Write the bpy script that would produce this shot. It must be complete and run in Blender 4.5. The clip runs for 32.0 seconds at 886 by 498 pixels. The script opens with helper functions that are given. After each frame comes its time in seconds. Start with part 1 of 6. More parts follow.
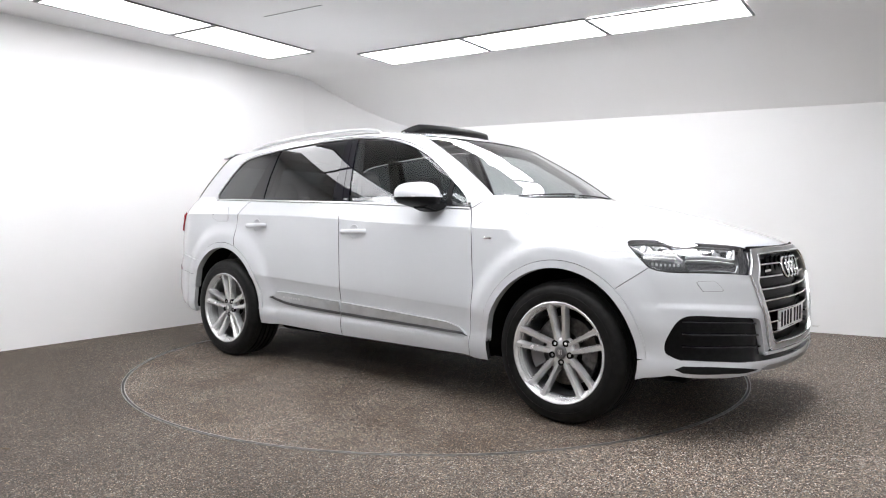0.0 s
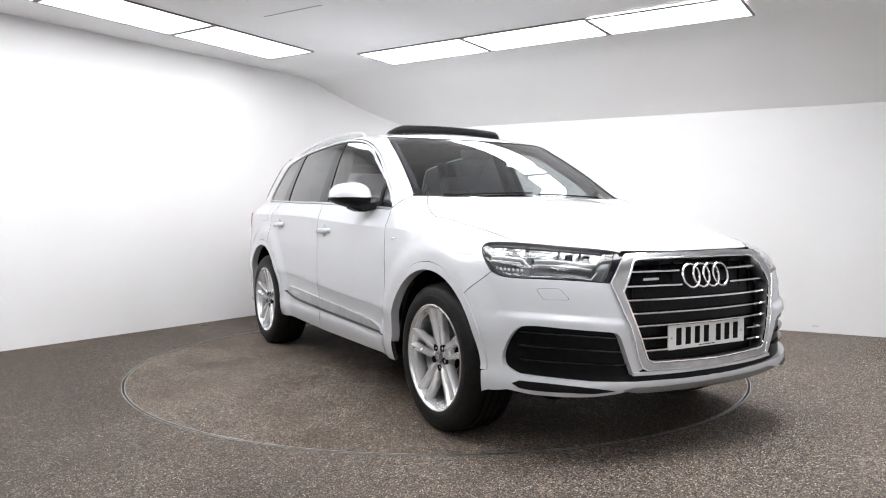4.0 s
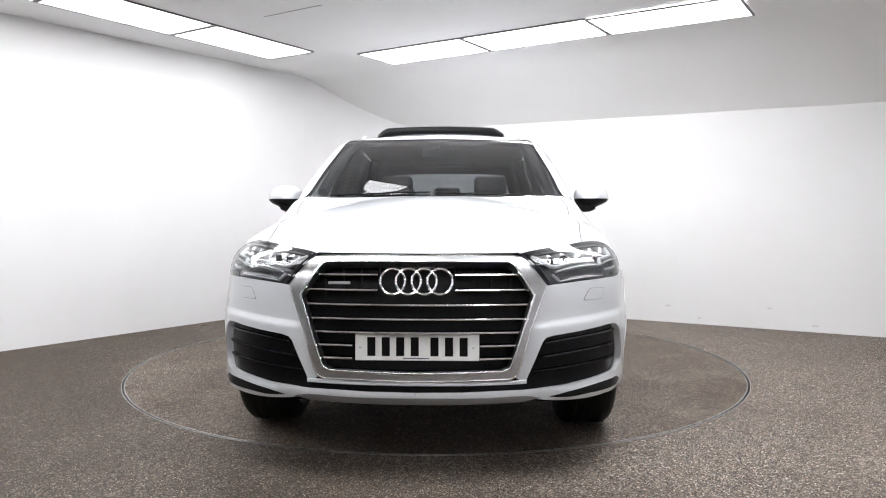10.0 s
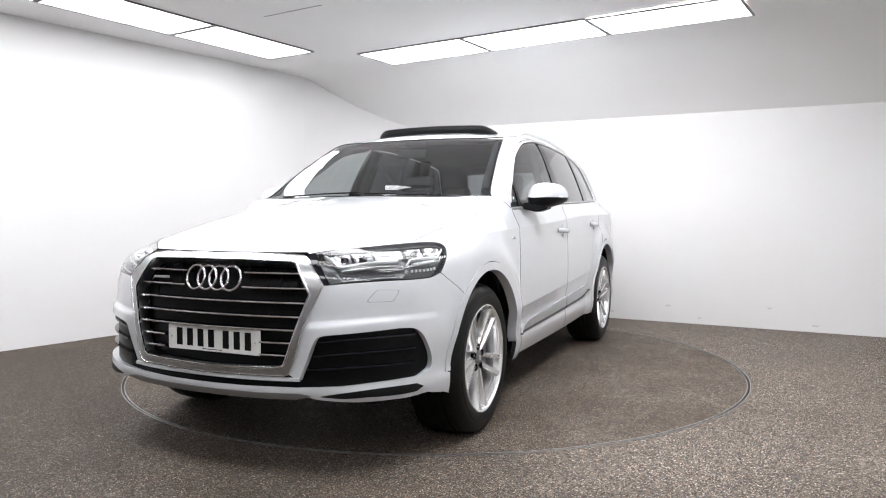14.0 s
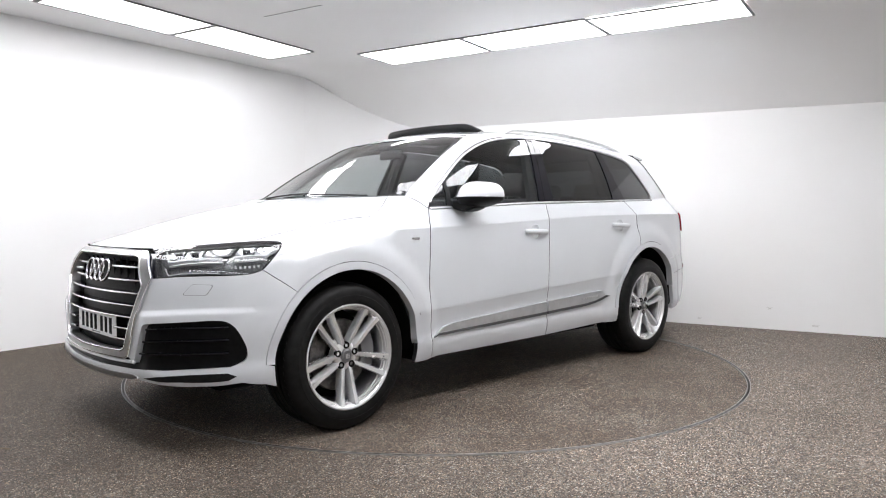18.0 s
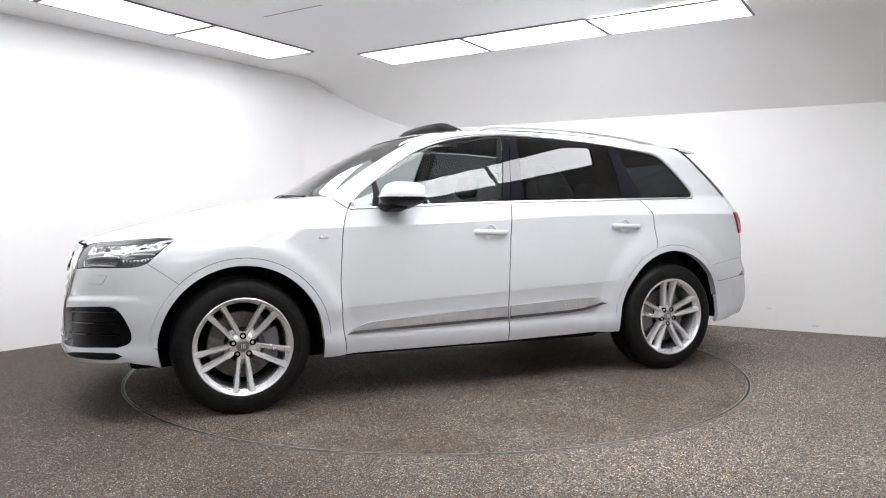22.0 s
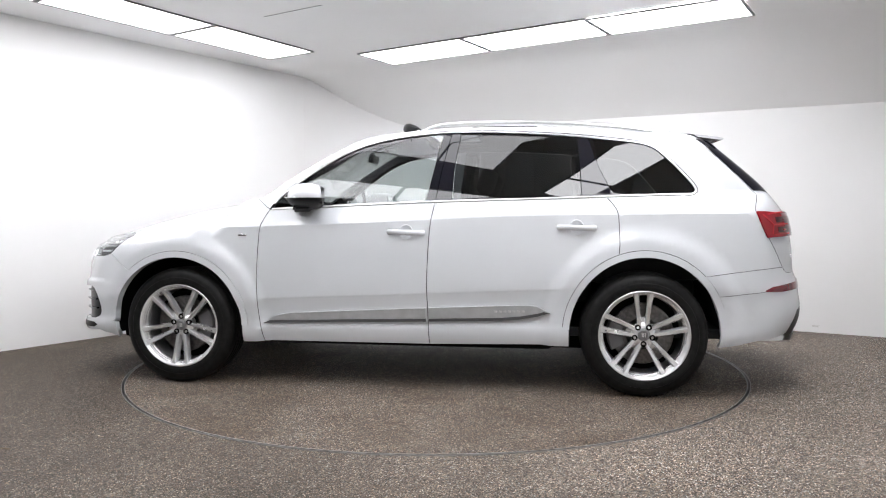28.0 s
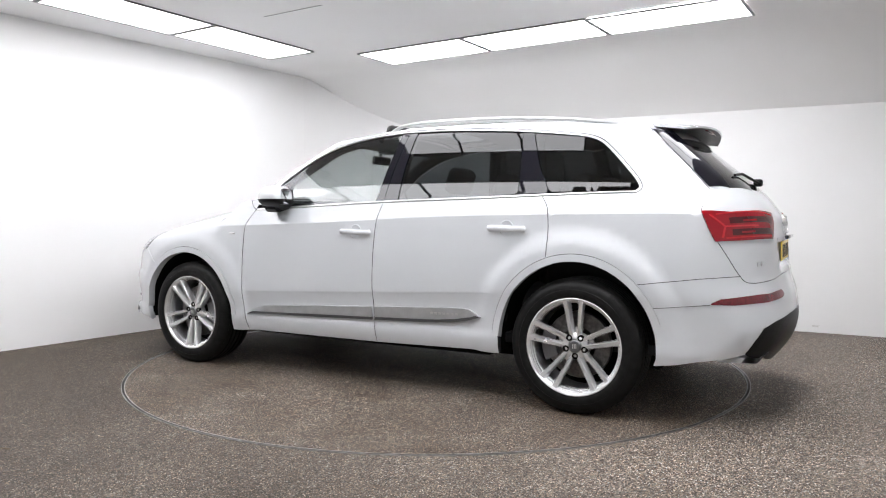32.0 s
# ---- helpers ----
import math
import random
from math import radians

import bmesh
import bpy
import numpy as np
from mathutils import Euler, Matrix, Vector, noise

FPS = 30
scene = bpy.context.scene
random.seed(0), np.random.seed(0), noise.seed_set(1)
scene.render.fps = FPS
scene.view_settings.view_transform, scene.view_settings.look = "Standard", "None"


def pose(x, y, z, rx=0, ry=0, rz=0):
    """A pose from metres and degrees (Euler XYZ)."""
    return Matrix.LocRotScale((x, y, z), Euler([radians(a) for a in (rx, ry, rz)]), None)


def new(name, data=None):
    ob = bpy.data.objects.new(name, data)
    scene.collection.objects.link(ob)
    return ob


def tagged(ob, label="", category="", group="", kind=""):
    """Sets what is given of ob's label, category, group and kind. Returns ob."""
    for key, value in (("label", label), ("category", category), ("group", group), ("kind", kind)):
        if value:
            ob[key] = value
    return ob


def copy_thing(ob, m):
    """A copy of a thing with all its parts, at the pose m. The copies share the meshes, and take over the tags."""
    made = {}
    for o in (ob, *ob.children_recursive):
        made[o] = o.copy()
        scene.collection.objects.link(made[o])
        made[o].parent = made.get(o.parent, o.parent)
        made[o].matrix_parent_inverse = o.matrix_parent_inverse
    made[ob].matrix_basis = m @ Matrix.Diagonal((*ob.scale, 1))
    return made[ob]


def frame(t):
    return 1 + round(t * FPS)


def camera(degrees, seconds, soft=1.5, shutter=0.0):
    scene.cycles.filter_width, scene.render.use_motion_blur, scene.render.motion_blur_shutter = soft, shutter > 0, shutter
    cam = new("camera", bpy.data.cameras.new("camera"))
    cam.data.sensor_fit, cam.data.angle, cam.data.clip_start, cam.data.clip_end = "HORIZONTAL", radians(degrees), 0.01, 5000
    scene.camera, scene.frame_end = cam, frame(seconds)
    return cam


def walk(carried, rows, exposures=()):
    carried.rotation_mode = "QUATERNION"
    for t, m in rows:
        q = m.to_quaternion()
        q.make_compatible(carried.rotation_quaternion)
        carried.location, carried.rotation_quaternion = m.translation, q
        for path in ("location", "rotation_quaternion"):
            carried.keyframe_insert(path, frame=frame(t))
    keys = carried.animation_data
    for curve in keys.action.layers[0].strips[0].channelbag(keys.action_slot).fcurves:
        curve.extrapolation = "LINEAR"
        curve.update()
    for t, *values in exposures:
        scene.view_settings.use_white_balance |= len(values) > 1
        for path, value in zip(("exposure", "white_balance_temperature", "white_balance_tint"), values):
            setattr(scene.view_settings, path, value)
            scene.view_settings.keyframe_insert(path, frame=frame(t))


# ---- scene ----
# camera: stands still before the turntable
cam = camera(62.9, 32.0, soft=1.1)
EYE = pose(0.0, -5.513, 1.111, 87.32, 0.0, -0.474)
walk(cam, [(0.0, EYE), (32.0, EYE)], exposures=[(0.0, 0.0), (32.0, 0.0)])

# world: the studio is closed, so no daylight enters
world = bpy.data.worlds.new("world")
world.use_nodes = True
world.node_tree.nodes["Background"].inputs[0].default_value = (0.6, 0.6, 0.62, 1)
world.node_tree.nodes["Background"].inputs[1].default_value = 0.02
scene.world = world
PANEL_STRENGTH = 12.5

# turntable: heading of the car in degrees, every four seconds
HEADINGS = (-39.36, -60.30, -81.75, -103.74, -125.17, -146.43, -167.55, -188.69, -209.54)
TABLE_RADIUS = 2.202


def heading(t):
    i = min(int(t / 4.0), 7)
    u = t / 4.0 - i
    k = HEADINGS
    ma = (k[i + 1] - k[i - 1]) / 2 if i > 0 else k[1] - k[0]
    mb = (k[i + 2] - k[i]) / 2 if i < 7 else k[8] - k[7]
    return ((2 * u**3 - 3 * u**2 + 1) * k[i] + (u**3 - 2 * u**2 + u) * ma
            + (-2 * u**3 + 3 * u**2) * k[i + 1] + (u**3 - u**2) * mb)


# ---- materials ----
def material(name, color, rough=0.5, metal=0.0, coat=0.0, spec=0.5, emit=None, strength=0.0):
    m = bpy.data.materials.new(name)
    m.use_nodes = True
    b = m.node_tree.nodes["Principled BSDF"]
    b.inputs["Base Color"].default_value = (*color, 1)
    b.inputs["Roughness"].default_value = rough
    b.inputs["Metallic"].default_value = metal
    b.inputs["Coat Weight"].default_value = coat
    b.inputs["Coat Roughness"].default_value = 0.03
    b.inputs["Specular IOR Level"].default_value = spec
    if emit:
        b.inputs["Emission Color"].default_value = (*emit, 1)
        b.inputs["Emission Strength"].default_value = strength
    return m


def node(m, kind, **values):
    n = m.node_tree.nodes.new(kind)
    for key, value in values.items():
        n.inputs[key.replace("_", " ")].default_value = value
    return n


def link(m, a, out, b, socket):
    m.node_tree.links.new(a.outputs[out], b.inputs[socket])


def coords(m, source="Object"):
    n = m.node_tree.nodes.new("ShaderNodeTexCoord")
    return n, source


def ramp(m, stops):
    n = m.node_tree.nodes.new("ShaderNodeValToRGB")
    e = n.color_ramp.elements
    while len(e) < len(stops):
        e.new(0.5)
    for el, (at, c) in zip(e, stops):
        el.position, el.color = at, (*c, 1)
    return n


def noisy(m, scale, detail, dark, light, lo=0.35, hi=0.65, bump=0.0, bump_scale=None, rough=None):
    """Base colour that wanders between two tones, and a fine relief."""
    b = m.node_tree.nodes["Principled BSDF"]
    tc = m.node_tree.nodes.new("ShaderNodeTexCoord")
    n = node(m, "ShaderNodeTexNoise", Scale=scale, Detail=detail)
    link(m, tc, "Object", n, "Vector")
    r = ramp(m, [(lo, dark), (hi, light)])
    link(m, n, "Fac", r, "Fac")
    link(m, r, "Color", b, "Base Color")
    if bump:
        f = node(m, "ShaderNodeTexNoise", Scale=bump_scale or scale * 10, Detail=4.0)
        link(m, tc, "Object", f, "Vector")
        bp = node(m, "ShaderNodeBump", Strength=bump, Distance=0.002)
        link(m, f, "Fac", bp, "Height")
        link(m, bp, "Normal", b, "Normal")
    if rough:
        mr = m.node_tree.nodes.new("ShaderNodeMapRange")
        mr.inputs["To Min"].default_value, mr.inputs["To Max"].default_value = rough
        link(m, n, "Fac", mr, "Value")
        link(m, mr, "Result", b, "Roughness")
    return m


def gravel_material(name, tint, shade_x=None, stains=False):
    """Resin-bound fine gravel: grains in greys and browns, pale chips, and room shade painted darker and browner
    towards low X.
    """
    m = material(name, (0.2, 0.18, 0.16), 0.7, spec=0.35)
    nt = m.node_tree
    b = nt.nodes["Principled BSDF"]
    tc = nt.nodes.new("ShaderNodeTexCoord")
    cells = node(m, "ShaderNodeTexVoronoi", Scale=220.0, Randomness=1.0)
    link(m, tc, "Object", cells, "Vector")
    sep = nt.nodes.new("ShaderNodeSeparateColor")
    link(m, cells, "Color", sep, "Color")
    grains = ramp(m, [(0.0, (0.014, 0.012, 0.010)), (0.28, (0.042, 0.035, 0.030)), (0.55, (0.115, 0.096, 0.081)),
                      (0.78, (0.21, 0.185, 0.165)), (0.92, (0.27, 0.25, 0.235)), (1.0, (0.72, 0.70, 0.67))])
    link(m, sep, "Red", grains, "Fac")
    hue = ramp(m, [(0.0, (1.20, 0.98, 0.80)), (0.5, (1.02, 1.0, 0.94)), (1.0, (0.86, 1.0, 1.10))])
    link(m, sep, "Green", hue, "Fac")
    wear = node(m, "ShaderNodeTexNoise", Scale=1.1, Detail=7.0, Roughness=0.62)
    link(m, tc, "Object", wear, "Vector")
    tone = ramp(m, [(0.3, tuple(0.80 * c for c in tint)), (0.7, tuple(1.08 * c for c in tint))])
    link(m, wear, "Fac", tone, "Fac")

    def times(first, second):
        mix = nt.nodes.new("ShaderNodeMix")
        mix.data_type, mix.blend_type = "RGBA", "MULTIPLY"
        mix.inputs[0].default_value = 1.0
        nt.links.new(first, mix.inputs[6])
        nt.links.new(second, mix.inputs[7])
        return mix.outputs[2]

    mottle = node(m, "ShaderNodeTexNoise", Scale=16.0, Detail=5.0, Roughness=0.7)
    link(m, tc, "Object", mottle, "Vector")
    worn = ramp(m, [(0.32, (0.84, 0.83, 0.82)), (0.68, (1.16, 1.15, 1.14))])
    link(m, mottle, "Fac", worn, "Fac")
    out = times(times(grains.outputs["Color"], hue.outputs["Color"]), times(tone.outputs["Color"], worn.outputs["Color"]))
    # Shade of the room's dim side painted into the colour, darker towards low X.
    if shade_x:
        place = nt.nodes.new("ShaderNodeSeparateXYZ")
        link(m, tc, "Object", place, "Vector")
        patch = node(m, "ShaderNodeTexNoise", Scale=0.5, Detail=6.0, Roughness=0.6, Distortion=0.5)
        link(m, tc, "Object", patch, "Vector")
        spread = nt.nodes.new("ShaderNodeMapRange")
        spread.inputs["From Min"].default_value, spread.inputs["From Max"].default_value = shade_x
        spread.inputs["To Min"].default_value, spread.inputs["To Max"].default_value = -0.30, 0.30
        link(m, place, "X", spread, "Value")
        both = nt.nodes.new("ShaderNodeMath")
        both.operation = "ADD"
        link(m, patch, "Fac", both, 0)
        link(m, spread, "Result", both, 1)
        shade_ramp = ramp(m, [(0.25, (0.43, 0.395, 0.355)), (0.75, (1.14, 1.14, 1.14))])
        link(m, both, "Value", shade_ramp, "Fac")
        out = times(out, shade_ramp.outputs["Color"])
    if stains:
        blot = node(m, "ShaderNodeTexNoise", Scale=1.7, Detail=7.0, Roughness=0.65, Distortion=0.4)
        link(m, tc, "Object", blot, "Vector")
        oil = ramp(m, [(0.40, (1.0, 1.0, 1.0)), (0.66, (0.60, 0.54, 0.47))])
        link(m, blot, "Fac", oil, "Fac")
        out = times(out, oil.outputs["Color"])
    nt.links.new(out, b.inputs["Base Color"])
    bp = node(m, "ShaderNodeBump", Strength=0.6, Distance=0.003)
    link(m, cells, "Distance", bp, "Height")
    bp.invert = True
    link(m, bp, "Normal", b, "Normal")
    return m


M_WALL = noisy(material("white_wall_paint", (0.8, 0.8, 0.8), 0.6), 0.9, 5.0, (0.85, 0.845, 0.84), (0.875, 0.875, 0.875), bump=0.12, bump_scale=160.0)
# Greys of the two unseen walls, picked for bounce light and window reflections.
M_GREYWALL = noisy(material("grey_bounce_wall", (0.3, 0.3, 0.3), 0.7), 0.9, 5.0, (0.27, 0.27, 0.27), (0.33, 0.33, 0.33), bump=0.1, bump_scale=160.0)
M_PALEWALL = noisy(material("pale_bounce_wall", (0.6, 0.6, 0.6), 0.7), 0.9, 5.0, (0.58, 0.58, 0.58), (0.66, 0.66, 0.66), bump=0.1, bump_scale=160.0)
M_CEIL = noisy(material("white_ceiling_paint", (0.8, 0.8, 0.8), 0.7), 0.7, 4.0, (0.875, 0.87, 0.865), (0.90, 0.90, 0.90), bump=0.1, bump_scale=120.0)
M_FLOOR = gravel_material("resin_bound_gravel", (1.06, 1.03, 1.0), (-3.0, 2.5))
M_DECK = gravel_material("turntable_gravel", (0.98, 0.935, 0.89), stains=True)
M_EDGE = noisy(material("worn_aluminium_edge", (0.5, 0.5, 0.5), 0.45, 1.0), 30.0, 3.0, (0.30, 0.295, 0.285), (0.5, 0.495, 0.48), rough=(0.35, 0.6))
M_PIT = material("dark_pit", (0.012, 0.011, 0.01), 0.9)
LIGHT = (0.985, 0.985, 1.02)
# Glow strength set row by row to balance the light across the room.
M_PANEL = material("led_diffuser", (0.9, 0.9, 0.9), 0.4, emit=LIGHT, strength=PANEL_STRENGTH * 0.95)
M_PANEL_WEAK = material("weak_led_diffuser", (0.9, 0.9, 0.9), 0.4, emit=LIGHT, strength=PANEL_STRENGTH * 0.55)
M_PANEL_STRONG = material("strong_led_diffuser", (0.9, 0.9, 0.9), 0.4, emit=LIGHT, strength=PANEL_STRENGTH * 1.08)
M_PANEL_DIM = material("dimmed_led_diffuser", (0.9, 0.9, 0.9), 0.4, emit=LIGHT, strength=PANEL_STRENGTH * 0.52)
M_PANEL_MEDIUM = material("medium_led_diffuser", (0.9, 0.9, 0.9), 0.4, emit=LIGHT, strength=PANEL_STRENGTH * 0.72)
M_PFRAME = material("grey_panel_frame", (0.22, 0.22, 0.22), 0.5)
M_SEAM = material("open_ceiling_joint", (0.16, 0.16, 0.16), 0.8)
M_SCUFF = noisy(material("grey_scuff", (0.6, 0.59, 0.57), 0.8), 40.0, 3.0, (0.66, 0.65, 0.63), (0.76, 0.755, 0.745))


# ---- mesh helpers ----
def obj_mesh(name, verts, faces, mats, parent=None, label="", smooth=False, slots=None):
    me = bpy.data.meshes.new(name)
    me.from_pydata([tuple(v) for v in verts], [], faces)
    for m in (mats if isinstance(mats, (list, tuple)) else [mats]):
        me.materials.append(m)
    if slots is not None:
        me.polygons.foreach_set("material_index", slots)
    if smooth:
        me.polygons.foreach_set("use_smooth", [True] * len(me.polygons))
    me.update()
    ob = new(name, me)
    if parent:
        ob.parent = parent
    if label:
        tagged(ob, label)
    return ob


def part(name, bm, mat, parent=None, label="", smooth=True, m=None):
    me = bpy.data.meshes.new(name)
    bmesh.ops.recalc_face_normals(bm, faces=bm.faces)
    if smooth:
        for f in bm.faces:
            f.smooth = True
    bm.to_mesh(me)
    bm.free()
    if smooth:
        me.set_sharp_from_angle(angle=radians(35))
    for x in (mat if isinstance(mat, (list, tuple)) else [mat]):
        me.materials.append(x)
    ob = new(name, me)
    if parent:
        ob.parent = parent
    if m is not None:
        ob.matrix_basis = m
    if label:
        tagged(ob, label)
    return ob


def box(size, at=(0, 0, 0), bevel=0.0, m=None, bm=None, segments=2):
    """A block with softened edges, centred at at."""
    own = bmesh.new()
    bmesh.ops.create_cube(own, size=1.0)
    bmesh.ops.scale(own, vec=size, verts=own.verts)
    if bevel:
        bmesh.ops.bevel(own, geom=own.edges[:], offset=bevel, segments=segments, profile=0.5, affect="EDGES")
    mm = Matrix.Translation(at)
    if m is not None:
        mm = m @ mm
    bmesh.ops.transform(own, matrix=mm, verts=own.verts)
    return merge(bm, own)


def merge(bm, own):
    if bm is None:
        return own
    me = bpy.data.meshes.new("tmp")
    own.to_mesh(me)
    own.free()
    bm.from_mesh(me)
    bpy.data.meshes.remove(me)
    return bm


def lathe(profile, steps=64, axis="Z", bm=None):
    """Spins (radius, height) pairs about an axis."""
    own = bmesh.new()
    rings = []
    for r, h in profile:
        ring = []
        for i in range(steps):
            a = 2 * math.pi * i / steps
            c, s = r * math.cos(a), r * math.sin(a)
            ring.append(own.verts.new((c, s, h) if axis == "Z" else (c, h, s)))
        rings.append(ring)
    for a, b in zip(rings, rings[1:]):
        for i in range(steps):
            j = (i + 1) % steps
            own.faces.new((a[i], a[j], b[j], b[i]))
    bmesh.ops.remove_doubles(own, verts=own.verts, dist=1e-6)
    return merge(bm, own)


def tube(points, radius, steps=8, bm=None, closed=False):
    """A round bar along a line of points."""
    own = bmesh.new()
    pts = [Vector(p) for p in points]
    rings = []
    n = len(pts)
    for i, p in enumerate(pts):
        if closed:
            d = pts[(i + 1) % n] - pts[i - 1]
        else:
            d = pts[min(i + 1, n - 1)] - pts[max(i - 1, 0)]
        q = d.to_track_quat("Z", "Y").to_matrix()
        rr = radius[i] if isinstance(radius, (list, tuple)) else radius
        rings.append([own.verts.new(p + q @ Vector((rr * math.cos(2 * math.pi * k / steps), rr * math.sin(2 * math.pi * k / steps), 0))) for k in range(steps)])
    pairs = list(zip(rings, rings[1:])) + ([(rings[-1], rings[0])] if closed else [])
    for a, b in pairs:
        for k in range(steps):
            j = (k + 1) % steps
            own.faces.new((a[k], a[j], b[j], b[k]))
    if not closed:
        own.faces.new(rings[0][::-1])
        own.faces.new(rings[-1])
    return merge(bm, own)


# ---- the studio ----
LEFT_DIR = Vector((0.5838, 0.8119))
RIGHT_DIR = Vector((0.8642, -0.5031))
LEFT_N = Vector((-0.8119, 0.5838))
RIGHT_N = Vector((0.5031, 0.8642))
LEFT_D, RIGHT_D = 3.10, 2.92
CORNER = Vector((-0.992, 3.939))
CEILING = 2.74


def wall_strip(name, line, height, label, mat=None):
    """An upright wall, 0.14 m thick, whose inner face follows the line (left-hand side is the room's outside)."""
    pts = [Vector(p) for p in line]
    verts, faces = [], []
    n = len(pts)
    for i, p in enumerate(pts):
        d = (pts[min(i + 1, n - 1)] - pts[max(i - 1, 0)]).normalized()
        out = Vector((-d.y, d.x)) * 0.14
        verts += [(p.x, p.y, -0.05), (p.x, p.y, height), (p.x + out.x, p.y + out.y, height), (p.x + out.x, p.y + out.y, -0.05)]
    for i in range(n - 1):
        a, b = 4 * i, 4 * i + 4
        for k in range(4):
            j = (k + 1) % 4
            faces.append((a + k, a + j, b + j, b + k))
    faces += [(3, 2, 1, 0), (4 * n - 4, 4 * n - 3, 4 * n - 2, 4 * n - 1)]
    ob = obj_mesh(name, verts, faces, mat or M_WALL)
    if n > 2:
        ob.data.polygons.foreach_set("use_smooth", [True] * len(ob.data.polygons))
        ob.data.set_sharp_from_angle(angle=radians(40))
    return tagged(ob, label, "wall", kind="structure")


FILLET = 1.0
turn_centre = CORNER - LEFT_N * FILLET - RIGHT_N * FILLET + Vector((0.0, 0.0))
left_end = CORNER - LEFT_DIR * FILLET
right_start = CORNER + RIGHT_DIR * FILLET
left_start = left_end - LEFT_DIR * 10.0
right_end = right_start + RIGHT_DIR * 6.4
corner_line = []
for i in range(25):
    u = i / 24
    corner_line.append((1 - u) ** 2 * left_end + 2 * u * (1 - u) * (CORNER * 0.80 + (left_end + right_start) * 0.10) + u * u * right_start)
wall_strip("wall_left", [left_start, left_end], CEILING + 0.1, "plain white painted studio wall with scuffed foot")
wall_strip("wall_corner", corner_line, CEILING + 0.1, "curved white painted corner joining two studio walls")
wall_strip("wall_right", [right_start, right_end], CEILING + 0.1, "plain white painted studio wall under sloping ceiling")
# Two unseen walls added round the viewpoint; their tone tempers bounce and reflections.
wall_strip("wall_near", [right_end, right_end - LEFT_DIR * 10.6], CEILING + 0.1, "unseen wall added beside the viewpoint, pale grey to temper bounced light", M_PALEWALL)
wall_strip("wall_back", [right_end - LEFT_DIR * 10.6, left_start], CEILING + 0.1, "unseen wall added to close the studio, grey to dim bounce and reflections", M_GREYWALL)


def ceiling_profile(d):
    """Height of the ceiling at a distance towards the sloping side."""
    stops = ((-9.0, CEILING), (1.85, CEILING), (2.05, CEILING - 0.03), (2.34, CEILING - 0.165), (2.62, CEILING - 0.32), (2.82, CEILING - 0.46), (2.92, CEILING - 0.57), (3.3, CEILING - 1.0))
    for (a, za), (b, zb) in zip(stops, stops[1:]):
        if d <= b:
            return za + (zb - za) * (d - a) / (b - a)
    return stops[-1][1]


def build_ceiling():
    ds = [-9.5, -4.0, -1.0, 1.0, 1.85] + [1.85 + 0.05 * i for i in range(1, 27)]
    smooth = {}
    for d in ds:
        smooth[d] = sum(ceiling_profile(d + o) for o in (-0.12, -0.06, 0, 0.06, 0.12)) / 5 if d > 1.7 else CEILING
    verts, faces = [], []
    us = (-7.5, -3.0, 1.5, 7.5)
    for d in ds:
        for u in us:
            p = RIGHT_N * d + RIGHT_DIR * u
            verts.append((p.x, p.y, smooth[d] - min(max((d - 1.85) / 1.07, 0.0), 1.0) * (0.034 + 0.0073 * u)))
    w = len(us)
    for i in range(len(ds) - 1):
        for j in range(w - 1):
            faces.append((i * w + j, (i + 1) * w + j, (i + 1) * w + j + 1, i * w + j + 1))
    n = len(verts)
    verts += [(x, y, 3.0) for x, y, z in verts]
    faces += [tuple(n + k for k in f[::-1]) for f in faces]
    ob = obj_mesh("ceiling", verts, faces, M_CEIL, smooth=True)
    ob.data.set_sharp_from_angle(angle=radians(30))
    tagged(ob, "white painted ceiling sloping down to one wall", "ceiling", kind="structure")


build_ceiling()


def build_light_panel(glow):
    """A 0.6 by 1.2 m ceiling light: a thin frame and a glowing diffuser, hung from its top."""
    top = new("light_panel")
    bm = None
    for s in (-1, 1):
        bm = box((1.205, 0.012, 0.016), (0, s * 0.297, -0.008), 0.002, bm=bm)
        bm = box((0.020, 0.582, 0.016), (s * 0.5925, 0, -0.008), 0.002, bm=bm)
    part("frame", bm, M_PFRAME, top, "thin white frame", smooth=False)
    part("diffuser", box((1.165, 0.582, 0.006), (0, 0, -0.007), 0.0), glow, top, "glowing white diffuser", smooth=False)
    return tagged(top, "bright white rectangular light panel set in the ceiling", "ceiling light", "ceiling light panels")


ROW_A = -33.1
ROW_L = 56.7


